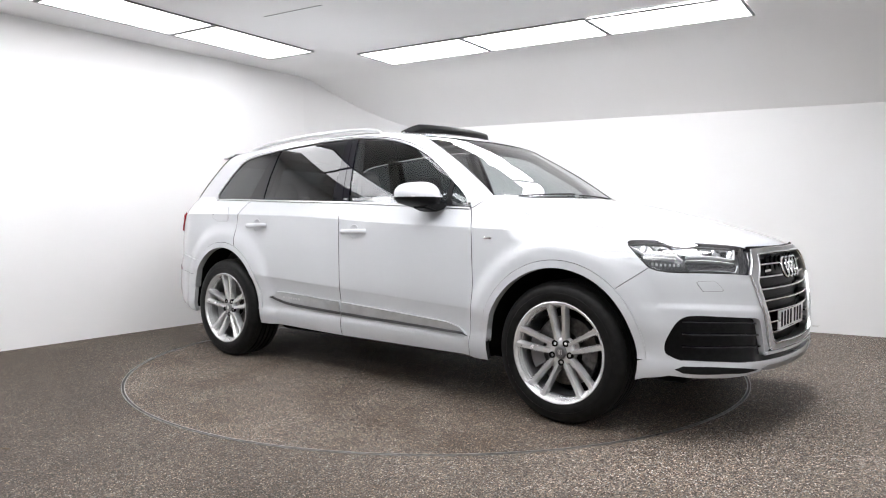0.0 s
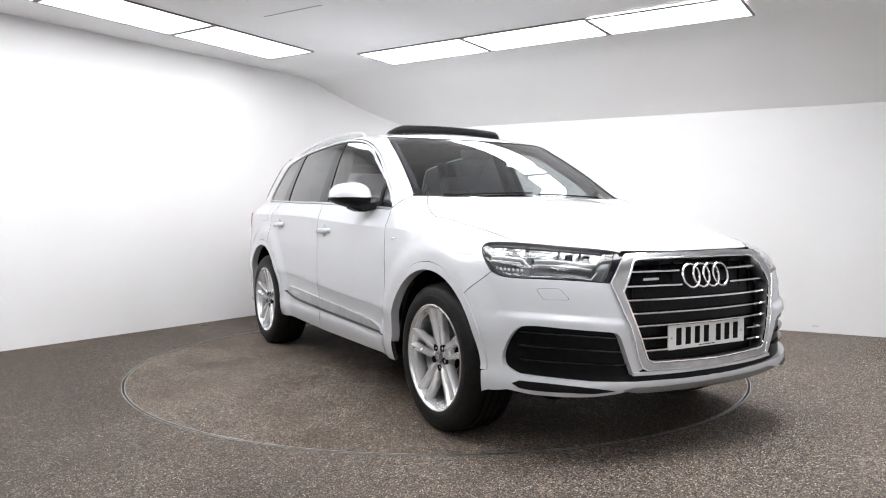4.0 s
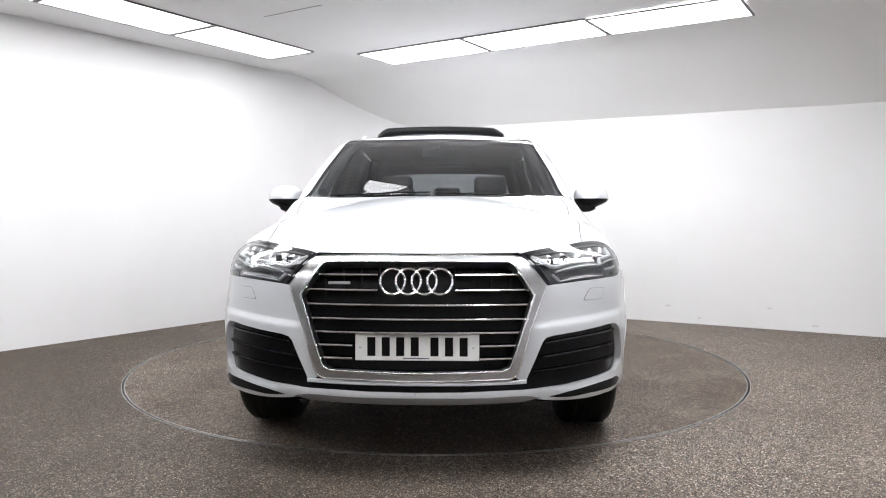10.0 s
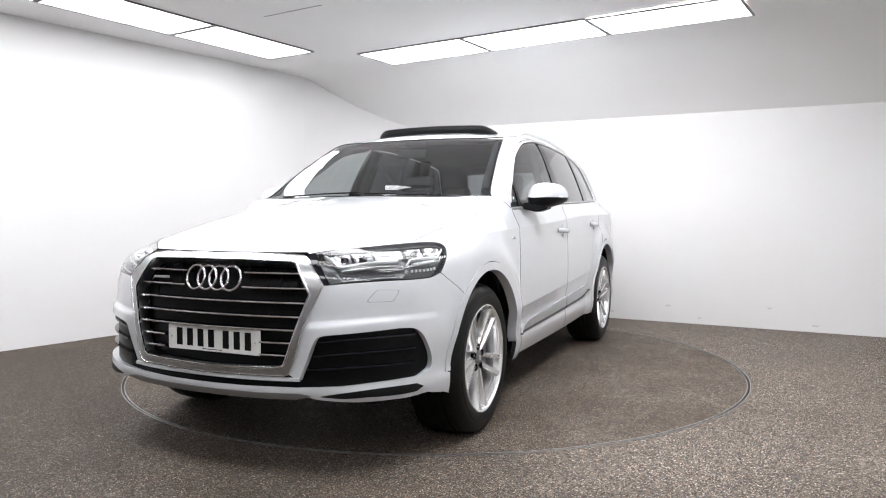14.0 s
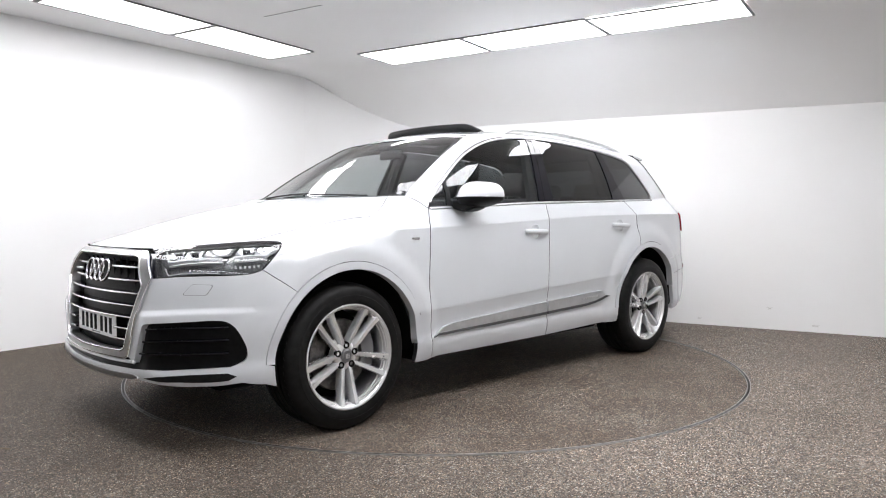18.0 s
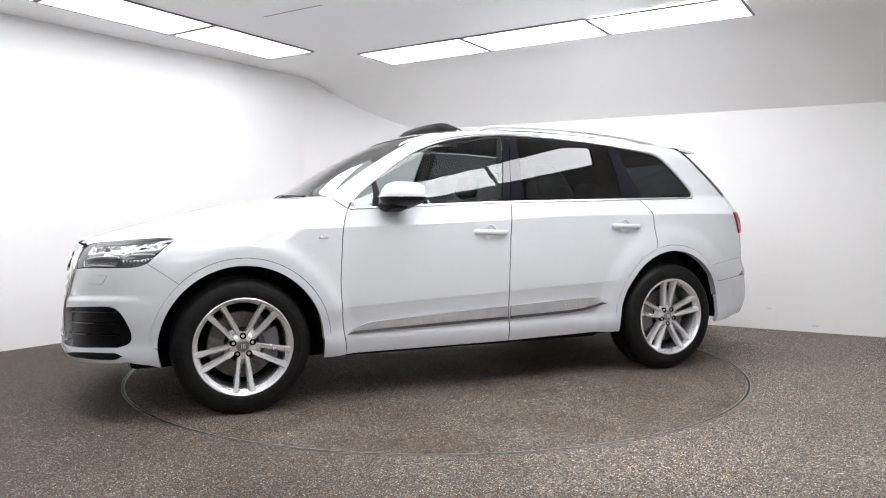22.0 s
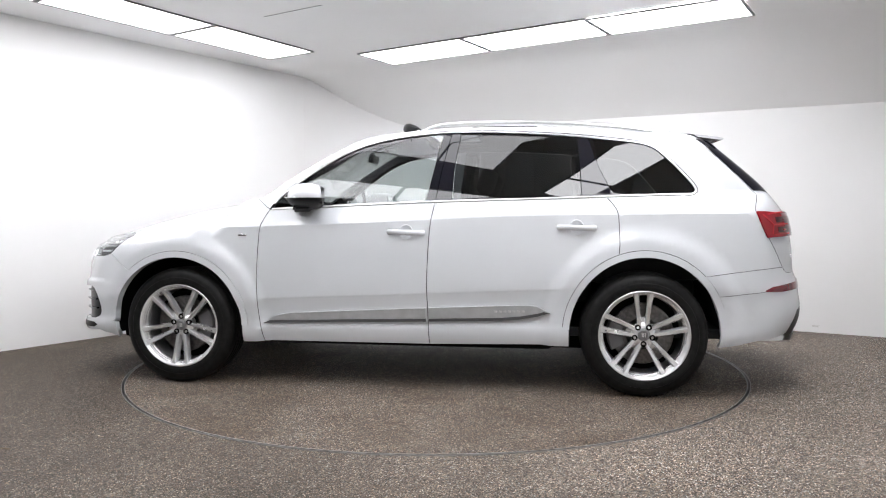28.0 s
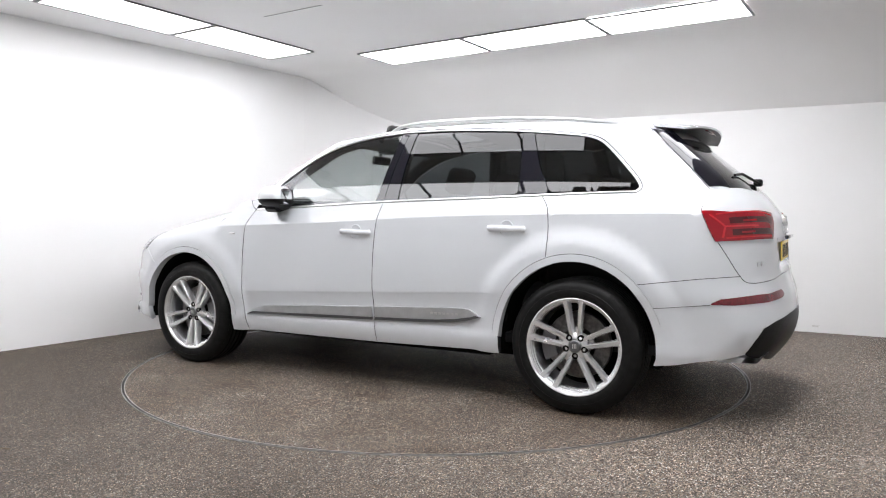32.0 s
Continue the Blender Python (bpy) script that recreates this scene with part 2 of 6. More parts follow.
def place_panels():
    """Three rows of three round the turntable, three side by side over its near half, and two further rows of four."""
    ra, la = radians(ROW_A), radians(ROW_L)
    rdir, ldir = Vector((math.cos(ra), math.sin(ra))), Vector((math.cos(la), math.sin(la)))
    rnorm, lnorm = Vector((-rdir.y, rdir.x)), Vector((-ldir.y, ldir.x))
    r0, l0 = Vector((-0.64, 2.125)), Vector((-1.475, 1.945))
    rows = [(M_PANEL, ROW_A, [r0 + rdir * (0.605 + 1.212 * k) for k in range(3)]),
            (M_PANEL_WEAK, ROW_L, [l0 - ldir * (0.605 + 1.212 * k) for k in range(3)]),
            (M_PANEL_DIM, ROW_A + 90, [r0 + rdir * (1.43 + 0.606 * k) - rnorm * 2.56 for k in range(3)]),
            (M_PANEL_STRONG, ROW_L, [l0 - ldir * (0.605 + 1.212 * k) - lnorm * 4.65 for k in range(3)]),
            (M_PANEL_MEDIUM, ROW_A, [r0 + rdir * (-0.787 + 1.212 * k) - rnorm * 4.22 for k in range(4)]),
            (M_PANEL_MEDIUM, ROW_A, [r0 + rdir * (1.5 + 1.212 * k) - rnorm * 6.55 for k in range(4)])]
    for i, (glow, angle, spots) in enumerate(rows):
        first = build_light_panel(glow)
        for k, p in enumerate(spots):
            ajar = 1.0 if (i == 0 and k == 2) else 0.0
            m = pose(p.x, p.y, CEILING - 0.001 - 0.006 * ajar, 0.5 * ajar, 0.15 * ajar, angle)
            if k == 0:
                first.matrix_basis = m
            else:
                copy_thing(first, m)


place_panels()


def ring_mesh(name, r0, r1, z0, z1, mat, parent=None, label="", steps=160):
    return part(name, lathe([(r0, z1), (r1, z1), (r1, z0), (r0, z0), (r0, z1)], steps), mat, parent, label, smooth=False)


def build_floor():
    """Ground slab with a round opening for the turntable."""
    steps, hole = 160, TABLE_RADIUS + 0.016
    verts, faces = [], []
    for i in range(steps):
        a = 2 * math.pi * i / steps
        c, s = math.cos(a), math.sin(a)
        k = 14.0 / max(abs(c), abs(s))
        verts += [(hole * c, hole * s, 0.0), (k * c, k * s, 0.0), (hole * c, hole * s, -0.12)]
    for i in range(steps):
        a, b = 3 * i, 3 * ((i + 1) % steps)
        faces += [(a, a + 1, b + 1, b), (a, b, b + 2, a + 2)]
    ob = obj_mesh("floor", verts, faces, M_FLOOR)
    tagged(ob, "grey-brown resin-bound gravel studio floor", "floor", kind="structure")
    ring_mesh("edge_trim", TABLE_RADIUS + 0.011, TABLE_RADIUS + 0.016, -0.1, 0.003, M_EDGE, ob, "thin worn metal ring round the turntable")
    pit = part("pit", lathe([(0.0, -0.11), (TABLE_RADIUS + 0.4, -0.11)], 64), M_PIT, ob, "dark gap floor")
    return ob


build_floor()


def build_turntable():
    top = new("turntable")
    part("deck", lathe([(0.0, 0.0), (0.8, 0.0), (1.6, 0.0), (TABLE_RADIUS - 0.008, 0.0), (TABLE_RADIUS - 0.008, -0.08), (0.0, -0.08)], 160), M_DECK, top, "gravel-surfaced round deck", smooth=False)
    ring_mesh("edge_trim", TABLE_RADIUS - 0.008, TABLE_RADIUS - 0.002, -0.08, 0.002, M_EDGE, top, "thin worn metal rim")
    return tagged(top, "round gravel-topped turntable flush with the floor", "turntable")


turntable = build_turntable()


def build_marks():
    """Open joints in the ceiling, scuffs at the wall foot and bits of litter on the floor."""
    ceiling = bpy.data.objects["ceiling"]
    d = Vector((0.532, -0.34)).normalized()
    c = (Vector((-1.421, 0.532)) + Vector((-0.889, 0.192))) / 2
    part("ceiling_joint", box((0.62, 0.004, 0.004), (0, 0, 0), 0.0, m=pose(c.x, c.y, CEILING - 0.001, 0, 0, math.degrees(math.atan2(d.y, d.x)))), M_SEAM, ceiling, "thin open joint", smooth=False)
    wall = bpy.data.objects["wall_right"]
    rng = random.Random(5)
    for k in range(9):
        u = 0.3 + 0.55 * k + rng.random() * 0.3
        p = right_start + RIGHT_DIR * (0.7 + u) - RIGHT_N * 0.001
        z = 0.05 + 0.22 * rng.random()
        pts = [(0.04 * rng.random() + 0.012) for _ in range(9)]
        bm = bmesh.new()
        vs = []
        for i, r in enumerate(pts):
            a = 2 * math.pi * i / 9
            q = p + RIGHT_DIR * (r * 0.8 * math.cos(a))
            vs.append(bm.verts.new((q.x, q.y, z + r * 0.35 * math.sin(a))))
        bm.faces.new(vs)
        part("scuff_mark", bm, M_SCUFF, wall, "pale grey scuff", smooth=False)
    spots = ((1.62, -2.95, 0.05, (0.02, 0.018, 0.016)), (-1.42, -3.05, 0.02, (0.02, 0.16, 0.17)), (2.28, -2.2, 0.02, (0.03, 0.03, 0.03)), (0.75, -2.9, 0.03, (0.03, 0.028, 0.02)), (-2.05, -2.1, 0.025, (0.12, 0.09, 0.06)), (-2.35, 1.75, 0.03, (0.05, 0.035, 0.02)), (1.9, -2.75, 0.018, (0.03, 0.03, 0.03)))
    for k, (x, y, size, col) in enumerate(spots):
        bm = bmesh.new()
        lo, hi = [], []
        for i in range(6):
            a = 2 * math.pi * i / 6
            r = size * (0.5 + 0.5 * rng.random()) * (1.0 if i % 3 else 1.6)
            lo.append(bm.verts.new((r * math.cos(a), 0.35 * r * math.sin(a), 0.001)))
            hi.append(bm.verts.new((0.8 * r * math.cos(a), 0.28 * r * math.sin(a), 0.004 + 0.003 * rng.random())))
        for i in range(6):
            j = (i + 1) % 6
            bm.faces.new((lo[i], lo[j], hi[j], hi[i]))
        bm.faces.new(hi)
        bm.faces.new(lo[::-1])
        m = material("litter_" + str(k), col, 0.8)
        ob = part("litter_flake", bm, m, None, smooth=False, m=pose(x, y, 0, 0, 0, 40 * k))
        tagged(ob, "tiny curled flake of litter on the floor", "litter", "litter on the floor")


build_marks()


# ---- the car: one smooth hull, cut into its panels ----
class Curve:
    """A smooth line through a few (at, value) pairs, with no overshoot."""

    def __init__(self, *pairs):
        pairs = sorted(pairs)
        self.a = np.array([q[0] for q in pairs], float)
        self.v = np.array([q[1] for q in pairs], float)
        h, d = np.diff(self.a), np.diff(self.v)
        s = d / h
        m = np.zeros(len(self.a))
        m[0], m[-1] = s[0], s[-1]
        for i in range(1, len(m) - 1):
            if s[i - 1] * s[i] > 0:
                w1, w2 = 2 * h[i] + h[i - 1], h[i] + 2 * h[i - 1]
                m[i] = (w1 + w2) / (w1 / s[i - 1] + w2 / s[i])
        self.m = m

    def __call__(self, x):
        x = np.clip(np.asarray(x, float), self.a[0], self.a[-1])
        i = np.clip(np.searchsorted(self.a, x) - 1, 0, len(self.a) - 2)
        h = self.a[i + 1] - self.a[i]
        u = (x - self.a[i]) / h
        return ((2 * u**3 - 3 * u**2 + 1) * self.v[i] + (u**3 - 2 * u**2 + u) * h * self.m[i]
                + (3 * u**2 - 2 * u**3) * self.v[i + 1] + (u**3 - u**2) * h * self.m[i + 1])


def softened(curve, sigma, keep=()):
    """The same line with its bends eased out, but for the stretches in keep."""
    a, b = curve.a[0], curve.a[-1]
    x = np.arange(a, b + 1e-6, 0.03)
    fine = np.arange(-3, 3.01, 0.25) * sigma
    w = np.exp(-0.5 * (fine / sigma) ** 2)
    v = np.zeros(len(x))
    for f, k in zip(fine, w / w.sum()):
        q = x + f
        v += k * np.where(q < a, 2 * curve(a) - curve(2 * a - q), np.where(q > b, 2 * curve(b) - curve(2 * b - q), curve(q)))
    for lo, hi in keep:
        m = step01(x, lo - 0.06, lo) * (1 - step01(x, hi, hi + 0.06))
        v = v * (1 - m) + curve(x) * m
    return Curve(*zip(x, v))


def step01(x, a, b):
    u = np.clip((x - a) / (b - a), 0, 1)
    return u * u * (3 - 2 * u)


def smax(a, b, k):
    h = np.maximum(k - np.abs(a - b), 0) / k
    return np.maximum(a, b) + h * h * k * 0.25


WHEEL_X, WHEEL_Z = 1.497, 0.382
belt_z = Curve((1.4, 1.140), (0.87, 1.158), (0.25, 1.186), (-0.22, 1.205), (-0.84, 1.220), (-1.21, 1.232), (-1.76, 1.247), (-2.3, 1.255))
crease_z = Curve((2.1, 0.965), (1.79, 0.986), (1.62, 1.009), (1.29, 1.029), (0.95, 1.039), (0.43, 1.055), (-0.1, 1.079), (-0.64, 1.104), (-1.19, 1.114), (-1.94, 1.121), (-2.5, 1.12))
belt_y = Curve((1.5, 0.865), (1.1, 0.875), (0.87, 0.885), (0.3, 0.893), (-0.3, 0.890), (-1.0, 0.864), (-1.4, 0.832), (-1.81, 0.785), (-2.2, 0.73), (-2.5, 0.67))
plan_y = Curve((2.5, 0.90), (2.2, 0.938), (1.9, 0.956), (1.5, 0.966), (1.0, 0.966), (0.0, 0.962), (-0.5, 0.957), (-1.0, 0.948), (-1.5, 0.944), (-1.9, 0.932), (-2.2, 0.905), (-2.6, 0.85))
flank = Curve((0.10, -0.20), (0.2, -0.12), (0.25, -0.07), (0.29, -0.04), (0.395, -0.016), (0.43, -0.022), (0.52, -0.0165), (0.606, -0.0025), (0.616, 0.0), (0.70, 0.0015), (0.85, -0.001), (1.0, -0.010), (1.15, -0.020))
top_z = Curve((2.7, 0.72), (2.5, 0.87), (2.4, 0.937), (2.3, 0.972), (2.09, 1.034), (1.89, 1.090), (1.68, 1.143), (1.48, 1.183), (1.28, 1.210), (1.16, 1.222), (1.125, 1.2255), (1.08, 1.249),
              (0.98, 1.314), (0.90, 1.3645), (0.82, 1.413), (0.74, 1.4595), (0.57, 1.551), (0.40, 1.628), (0.30, 1.665), (0.1, 1.710), (-0.2, 1.733), (-0.6, 1.738), (-1.0, 1.728), (-1.5, 1.697), (-1.9, 1.660), (-2.2, 1.62), (-2.6, 1.52))
nose_x = Curve((0.15, 2.30), (0.25, 2.385), (0.31, 2.438), (0.345, 2.468), (0.395, 2.452), (0.55, 2.452), (0.68, 2.440), (0.78, 2.425), (0.88, 2.395), (0.95, 2.365), (1.02, 2.31), (1.15, 2.15), (1.4, 1.8), (1.8, 1.2))
tail_x = Curve((0.15, -2.36), (0.25, -2.42), (0.34, -2.50), (0.44, -2.555), (0.52, -2.568), (0.62, -2.555), (0.69, -2.545), (0.77, -2.515), (0.88, -2.510), (0.98, -2.495), (1.10, -2.470), (1.16, -2.430), (1.23, -2.378), (1.57, -2.000), (1.72, -1.835), (1.9, -1.64))


belt_z, belt_y, plan_y, crease_z = softened(belt_z, 0.15), softened(belt_y, 0.18), softened(plan_y, 0.2), softened(crease_z, 0.1)
top_z = softened(top_z, 0.10, keep=((0.80, 1.22),))
tail_x = softened(tail_x, 0.02)
nose_x = softened(nose_x, 0.02)


def knee_z(x):
    """Height of the lower crease along the doors."""
    return 0.613 - 0.045 * x


def cheek_z(y):
    """Height of the ledge across the front bumper's corners."""
    return 0.640 + 0.030 * step01(y, 0.40, 0.90)


def hull(p):
    """Below zero inside the car's outer shape, zero on its skin."""
    x, z = p[:, 0], p[:, 2]
    y = np.abs(p[:, 1])
    zc, zb, yb, y0 = crease_z(x), belt_z(x), belt_y(x), plan_y(x)
    low = y0 + flank(np.minimum(z, zc) - (knee_z(np.clip(x, -1.2, 1.1)) - 0.613) * step01(z, 0.40, 0.54) * (1 - step01(z, 0.72, 0.95)))
    for wx, rz in ((WHEEL_X, 1.0), (-WHEEL_X, 0.95)):
        r = np.hypot(x - wx, (z - WHEEL_Z) * rz)
        low = low + 0.025 * (1 - step01(r, 0.53, 0.645)) * step01(z, 0.1, 0.3)
    u = np.clip((z - zc) / np.maximum(zb - zc, 0.03), 0, 1)
    shoulder = low + (yb - low) * u
    dz = np.maximum(z - zb, 0)
    ys = np.where(z <= zc, low, np.where(z <= zb, shoulder, yb - 0.31 * dz - 0.245 * dz * dz))
    side = y - ys
    bend = step01(x, 0.15, 0.45) * (1 - step01(x, 1.15, 1.4))
    xx = x + bend * 0.13 * (y / 0.75) ** 2
    drop = step01(x, 1.05, 1.25) * 0.10 * (y / 0.79) ** 2.2 + (1 - step01(x, 0.1, 0.4)) * 0.055 * (y / 0.65) ** 2
    slope = 1 + 0.25 * bend
    top = (z - (top_z(xx) - drop)) / slope
    pf = 0.22 * y**2 + 0.30 * y**6
    cheek = 0.019 * step01(cheek_z(y) - z, -0.020, 0.014) * step01(y, 0.44, 0.56)
    front = (x - (nose_x(z) - pf + cheek)) / np.sqrt(1 + (0.44 * y + 1.8 * y**5) ** 2)
    pr = 0.15 * y**2 + 0.45 * y**6
    recess = 0.030 * (1 - step01(y, 0.32, 0.40)) * step01(z, 0.815, 0.845) * (1 - step01(z, 0.955, 0.985))
    rear = ((tail_x(z) + pr + recess) - x) / np.sqrt(1 + (0.3 * y + 2.7 * y**5) ** 2 + 1.0 * step01(z, 1.12, 1.25))
    f = smax(side, top, 0.08)
    f = smax(f, front, 0.07)
    return smax(f, rear, 0.06)


def hull_normal(p):
    e = 0.004
    g = np.stack([hull(p + np.eye(3)[i] * e) - hull(p - np.eye(3)[i] * e) for i in range(3)], -1)
    return g / np.maximum(np.linalg.norm(g, axis=1, keepdims=True), 1e-9)


def snap(p, turns=14):
    """Draws rough points onto the skin."""
    p = np.array(p, float).reshape(-1, 3)
    for _ in range(turns):
        f = hull(p)
        if np.abs(f).max() < 2e-5:
            break
        p = p - 0.9 * f[:, None] * hull_normal(p)
    return p


def cast(p, d, reach=0.3):
    """Moves points along d onto the skin."""
    lo, hi = np.full(len(p), -reach), np.full(len(p), reach)
    for _ in range(17):
        mid = (lo + hi) / 2
        inside = hull(p + mid[:, None] * d) < 0
        lo, hi = np.where(inside, mid, lo), np.where(inside, hi, mid)
    return p + ((lo + hi) / 2)[:, None] * d


def on_side(*pts):
    """(x, z) pairs on the flank."""
    q = np.array([(x, 0.0, z) for x, z in pts])
    lo, hi = np.full(len(q), 0.05), np.full(len(q), 1.3)
    for _ in range(18):
        mid = (lo + hi) / 2
        q[:, 1] = mid
        inside = hull(q) < 0
        lo, hi = np.where(inside, mid, lo), np.where(inside, hi, mid)
    q[:, 1] = lo
    return q


def along(pts, gap=0.03, closed=False, round_off=False):
    """Fills a line of points up with points in between; a smooth line if round_off."""
    pts = np.array(pts, float)
    out = []
    n = len(pts)
    for i in range(n if closed else n - 1):
        a, b = pts[i], pts[(i + 1) % n]
        k = max(1, int(np.ceil(np.linalg.norm(b - a) / gap)))
        p0 = pts[i - 1] if (closed or i > 0) else a
        p3 = pts[(i + 2) % n] if (closed or i + 2 < n) else b
        for j in range(k):
            u = j / k
            if round_off:
                out.append(0.5 * ((2 * a) + (b - p0) * u + (2 * p0 - 5 * a + 4 * b - p3) * u * u + (3 * a - p0 - 3 * b + p3) * u**3))
            else:
                out.append(a + (b - a) * u)
    if not closed:
        out.append(pts[-1])
    return np.array(out)


def inside_loops(q, loops):
    odd = np.zeros(len(q), bool)
    for lp in loops:
        a, b = lp, np.roll(lp, -1, 0)
        for (x0, y0), (x1, y1) in zip(a, b):
            if y0 == y1:
                continue
            hit = ((y0 > q[:, 1]) != (y1 > q[:, 1])) & (q[:, 0] < (x1 - x0) * (q[:, 1] - y0) / (y1 - y0) + x0)
            odd ^= hit
    return odd


from mathutils.geometry import delaunay_2d_cdt


def inset(loop, d, gap):
    """Pulls a closed 3D loop in by half the shut gap, seen along d."""
    if not gap:
        return loop
    nxt, prv = np.roll(loop, -1, 0), np.roll(loop, 1, 0)
    t = nxt - prv
    t /= np.maximum(np.linalg.norm(t, axis=1, keepdims=True), 1e-9)
    side = np.cross(np.array(d) / np.linalg.norm(d), t)
    dd = Vector(d).normalized()
    q = dd.to_track_quat("Z", "Y").to_matrix()
    e1, e2 = np.array(q.col[0]), np.array(q.col[1])
    x, y = loop @ e1, loop @ e2
    area = np.sum(x * np.roll(y, -1) - np.roll(x, -1) * y)
    return loop + side * gap * (1 if area > 0 else -1)


CREASE_ROWS = np.concatenate([on_side(*[(x, float(crease_z(x)) + dz) for x in np.arange(-2.1, 1.85, 0.03)]) for dz in (-0.014, -0.004, 0.004, 0.014)]
                             + [on_side(*[(x, knee_z(x) + dz) for x in np.arange(-0.98, 0.92, 0.03)]) for dz in (-0.012, -0.003, 0.005, 0.014)])
NOSE_ROWS = cast(np.array([(2.44 - 0.22 * y**2 - 0.30 * y**6, y, float(cheek_z(y)) + dz) for y in np.arange(0.43, 0.93, 0.016) for dz in (-0.020, -0.013, -0.006, 0.0, 0.006, 0.013, 0.021)]), np.array([1.0, 0.0, 0.0]))
SKINS = {}


def skin(loop, d, holes=(), mirror=False, **how):
    """make_skin, with the left half's work used again for the right."""
    key = (np.asarray(loop).round(5).tobytes(), tuple(d), tuple(np.asarray(h).round(5).tobytes() for h in holes), tuple(sorted(how.items())))
    if key not in SKINS:
        SKINS[key] = make_skin(loop, d, holes, **how)
    verts, faces, normals = SKINS[key]
    if mirror:
        return verts * (1, -1, 1), [f[::-1] for f in faces], normals * (1, -1, 1)
    return verts, faces, normals


def make_skin(loop, d, holes=(), grid=0.035, offset=0.0, thick=0.018, gap=0.002, fit_edge=True, only_rim=False):
    """A panel of the hull inside a closed loop of points; seen along d. Returns verts, faces and normals (mirrored if asked)."""
    d = np.array(d, float) / np.linalg.norm(d)
    loop = snap(inset(np.array(loop), d, gap)) if fit_edge else np.array(loop)
    holes = [snap(inset(np.array(h), d, -gap)) for h in holes]
    q = Vector(d).to_track_quat("Z", "Y").to_matrix()
    e1, e2 = np.array(q.col[0]), np.array(q.col[1])
    loops3 = [loop, *holes]
    loops2 = [np.stack([lp @ e1, lp @ e2], -1) for lp in loops3]
    lo, hi = loops2[0].min(0), loops2[0].max(0)
    gx, gy = np.meshgrid(np.arange(lo[0] + grid / 2, hi[0], grid), np.arange(lo[1] + grid / 2, hi[1], grid * 0.9), indexing="ij")
    gx = gx + (np.arange(gx.shape[1]) % 2) * grid * 0.5
    g = np.stack([gx.ravel(), gy.ravel()], -1)
    crease = CREASE_ROWS if abs(d[1]) > 0.8 else NOSE_ROWS if d[0] > 0.7 and d[1] > 0.4 else None
    if crease is not None and grid < 0.06:
        rows = crease @ np.stack([e1, e2], -1)
        rows = rows[(rows > lo).all(1) & (rows < hi).all(1)]
        if len(rows):
            far = np.ones(len(g), bool)
            for i in range(0, len(g), 400):
                far[i:i + 400] = np.abs(g[i:i + 400, None] - rows[None]).max(2).min(1) > grid * 0.5
            g = np.concatenate([g[far], rows])
    g = g[inside_loops(g, loops2)]
    edge2 = np.concatenate(loops2)
    if len(g):
        near = np.ones(len(g), bool)
        for i in range(0, len(g), 400):
            dist = np.linalg.norm(g[i:i + 400, None] - edge2[None], axis=2).min(1)
            near[i:i + 400] = dist > min(grid * 0.45, 0.012)
        g = g[near]
    pts2 = np.concatenate([edge2, g]) if len(g) else edge2
    edges, base = [], 0
    for lp in loops2:
        n = len(lp)
        edges += [(base + i, base + (i + 1) % n) for i in range(n)]
        base += n
    vs, _, fs, vo, _, _ = delaunay_2d_cdt([Vector(v) for v in pts2], edges, [], 0, 1e-6)
    vs = np.array([tuple(v) for v in vs])
    centre = np.array([vs[list(f)].mean(0) for f in fs])
    keep = inside_loops(centre, loops2)
    fs = [tuple(f) for f, k in zip(fs, keep) if k]
    edge3 = np.concatenate(loops3)
    depth = (edge3 @ d).mean()
    pos = np.zeros((len(vs), 3))
    loose = []
    for i, o in enumerate(vo):
        if o and o[0] < len(edge3):
            pos[i] = edge3[o[0]]
        else:
            loose.append(i)
    if loose:
        v2 = vs[loose]
        dist = np.linalg.norm(v2[:, None] - edge2[None], axis=2) if len(v2) * len(edge2) < 4e6 else None
        guess = np.full(len(v2), depth)
        if dist is not None:
            w = 1 / (dist + 0.02) ** 2
            guess = (w * (edge3 @ d)[None]).sum(1) / w.sum(1)
        p = v2[:, :1] * e1 + v2[:, 1:] * e2 + guess[:, None] * d
        pos[loose] = cast(p, d)
    nor = hull_normal(pos)
    pos = pos + nor * offset
    a = pos[[f[0] for f in fs]]
    b = pos[[f[1] for f in fs]]
    c = pos[[f[2] for f in fs]]
    flip = ((np.cross(b - a, c - a) * nor[[f[0] for f in fs]]).sum(1) < 0)
    fs = [f[::-1] if k else f for f, k in zip(fs, flip)]
    verts, normals, faces = list(pos), list(nor), list(fs)
    if thick:
        count = {}
        for f in fs:
            for i in range(3):
                e = (f[i], f[(i + 1) % 3])
                count[e] = True
        border = [e for e in count if (e[1], e[0]) not in count]
        lower, upper = {}, {}
        for i in {v for e in border for v in e}:
            upper[i] = len(verts)
            verts.append(pos[i])
            normals.append(np.zeros(3))
            lower[i] = len(verts)
            verts.append(pos[i] - nor[i] * thick)
            normals.append(np.zeros(3))
        for i, j in border:
            faces.append((upper[j], upper[i], lower[i], lower[j]))
    if only_rim:
        faces = [f for f in faces if len(f) == 4]
    return np.array(verts), faces, np.array(normals)


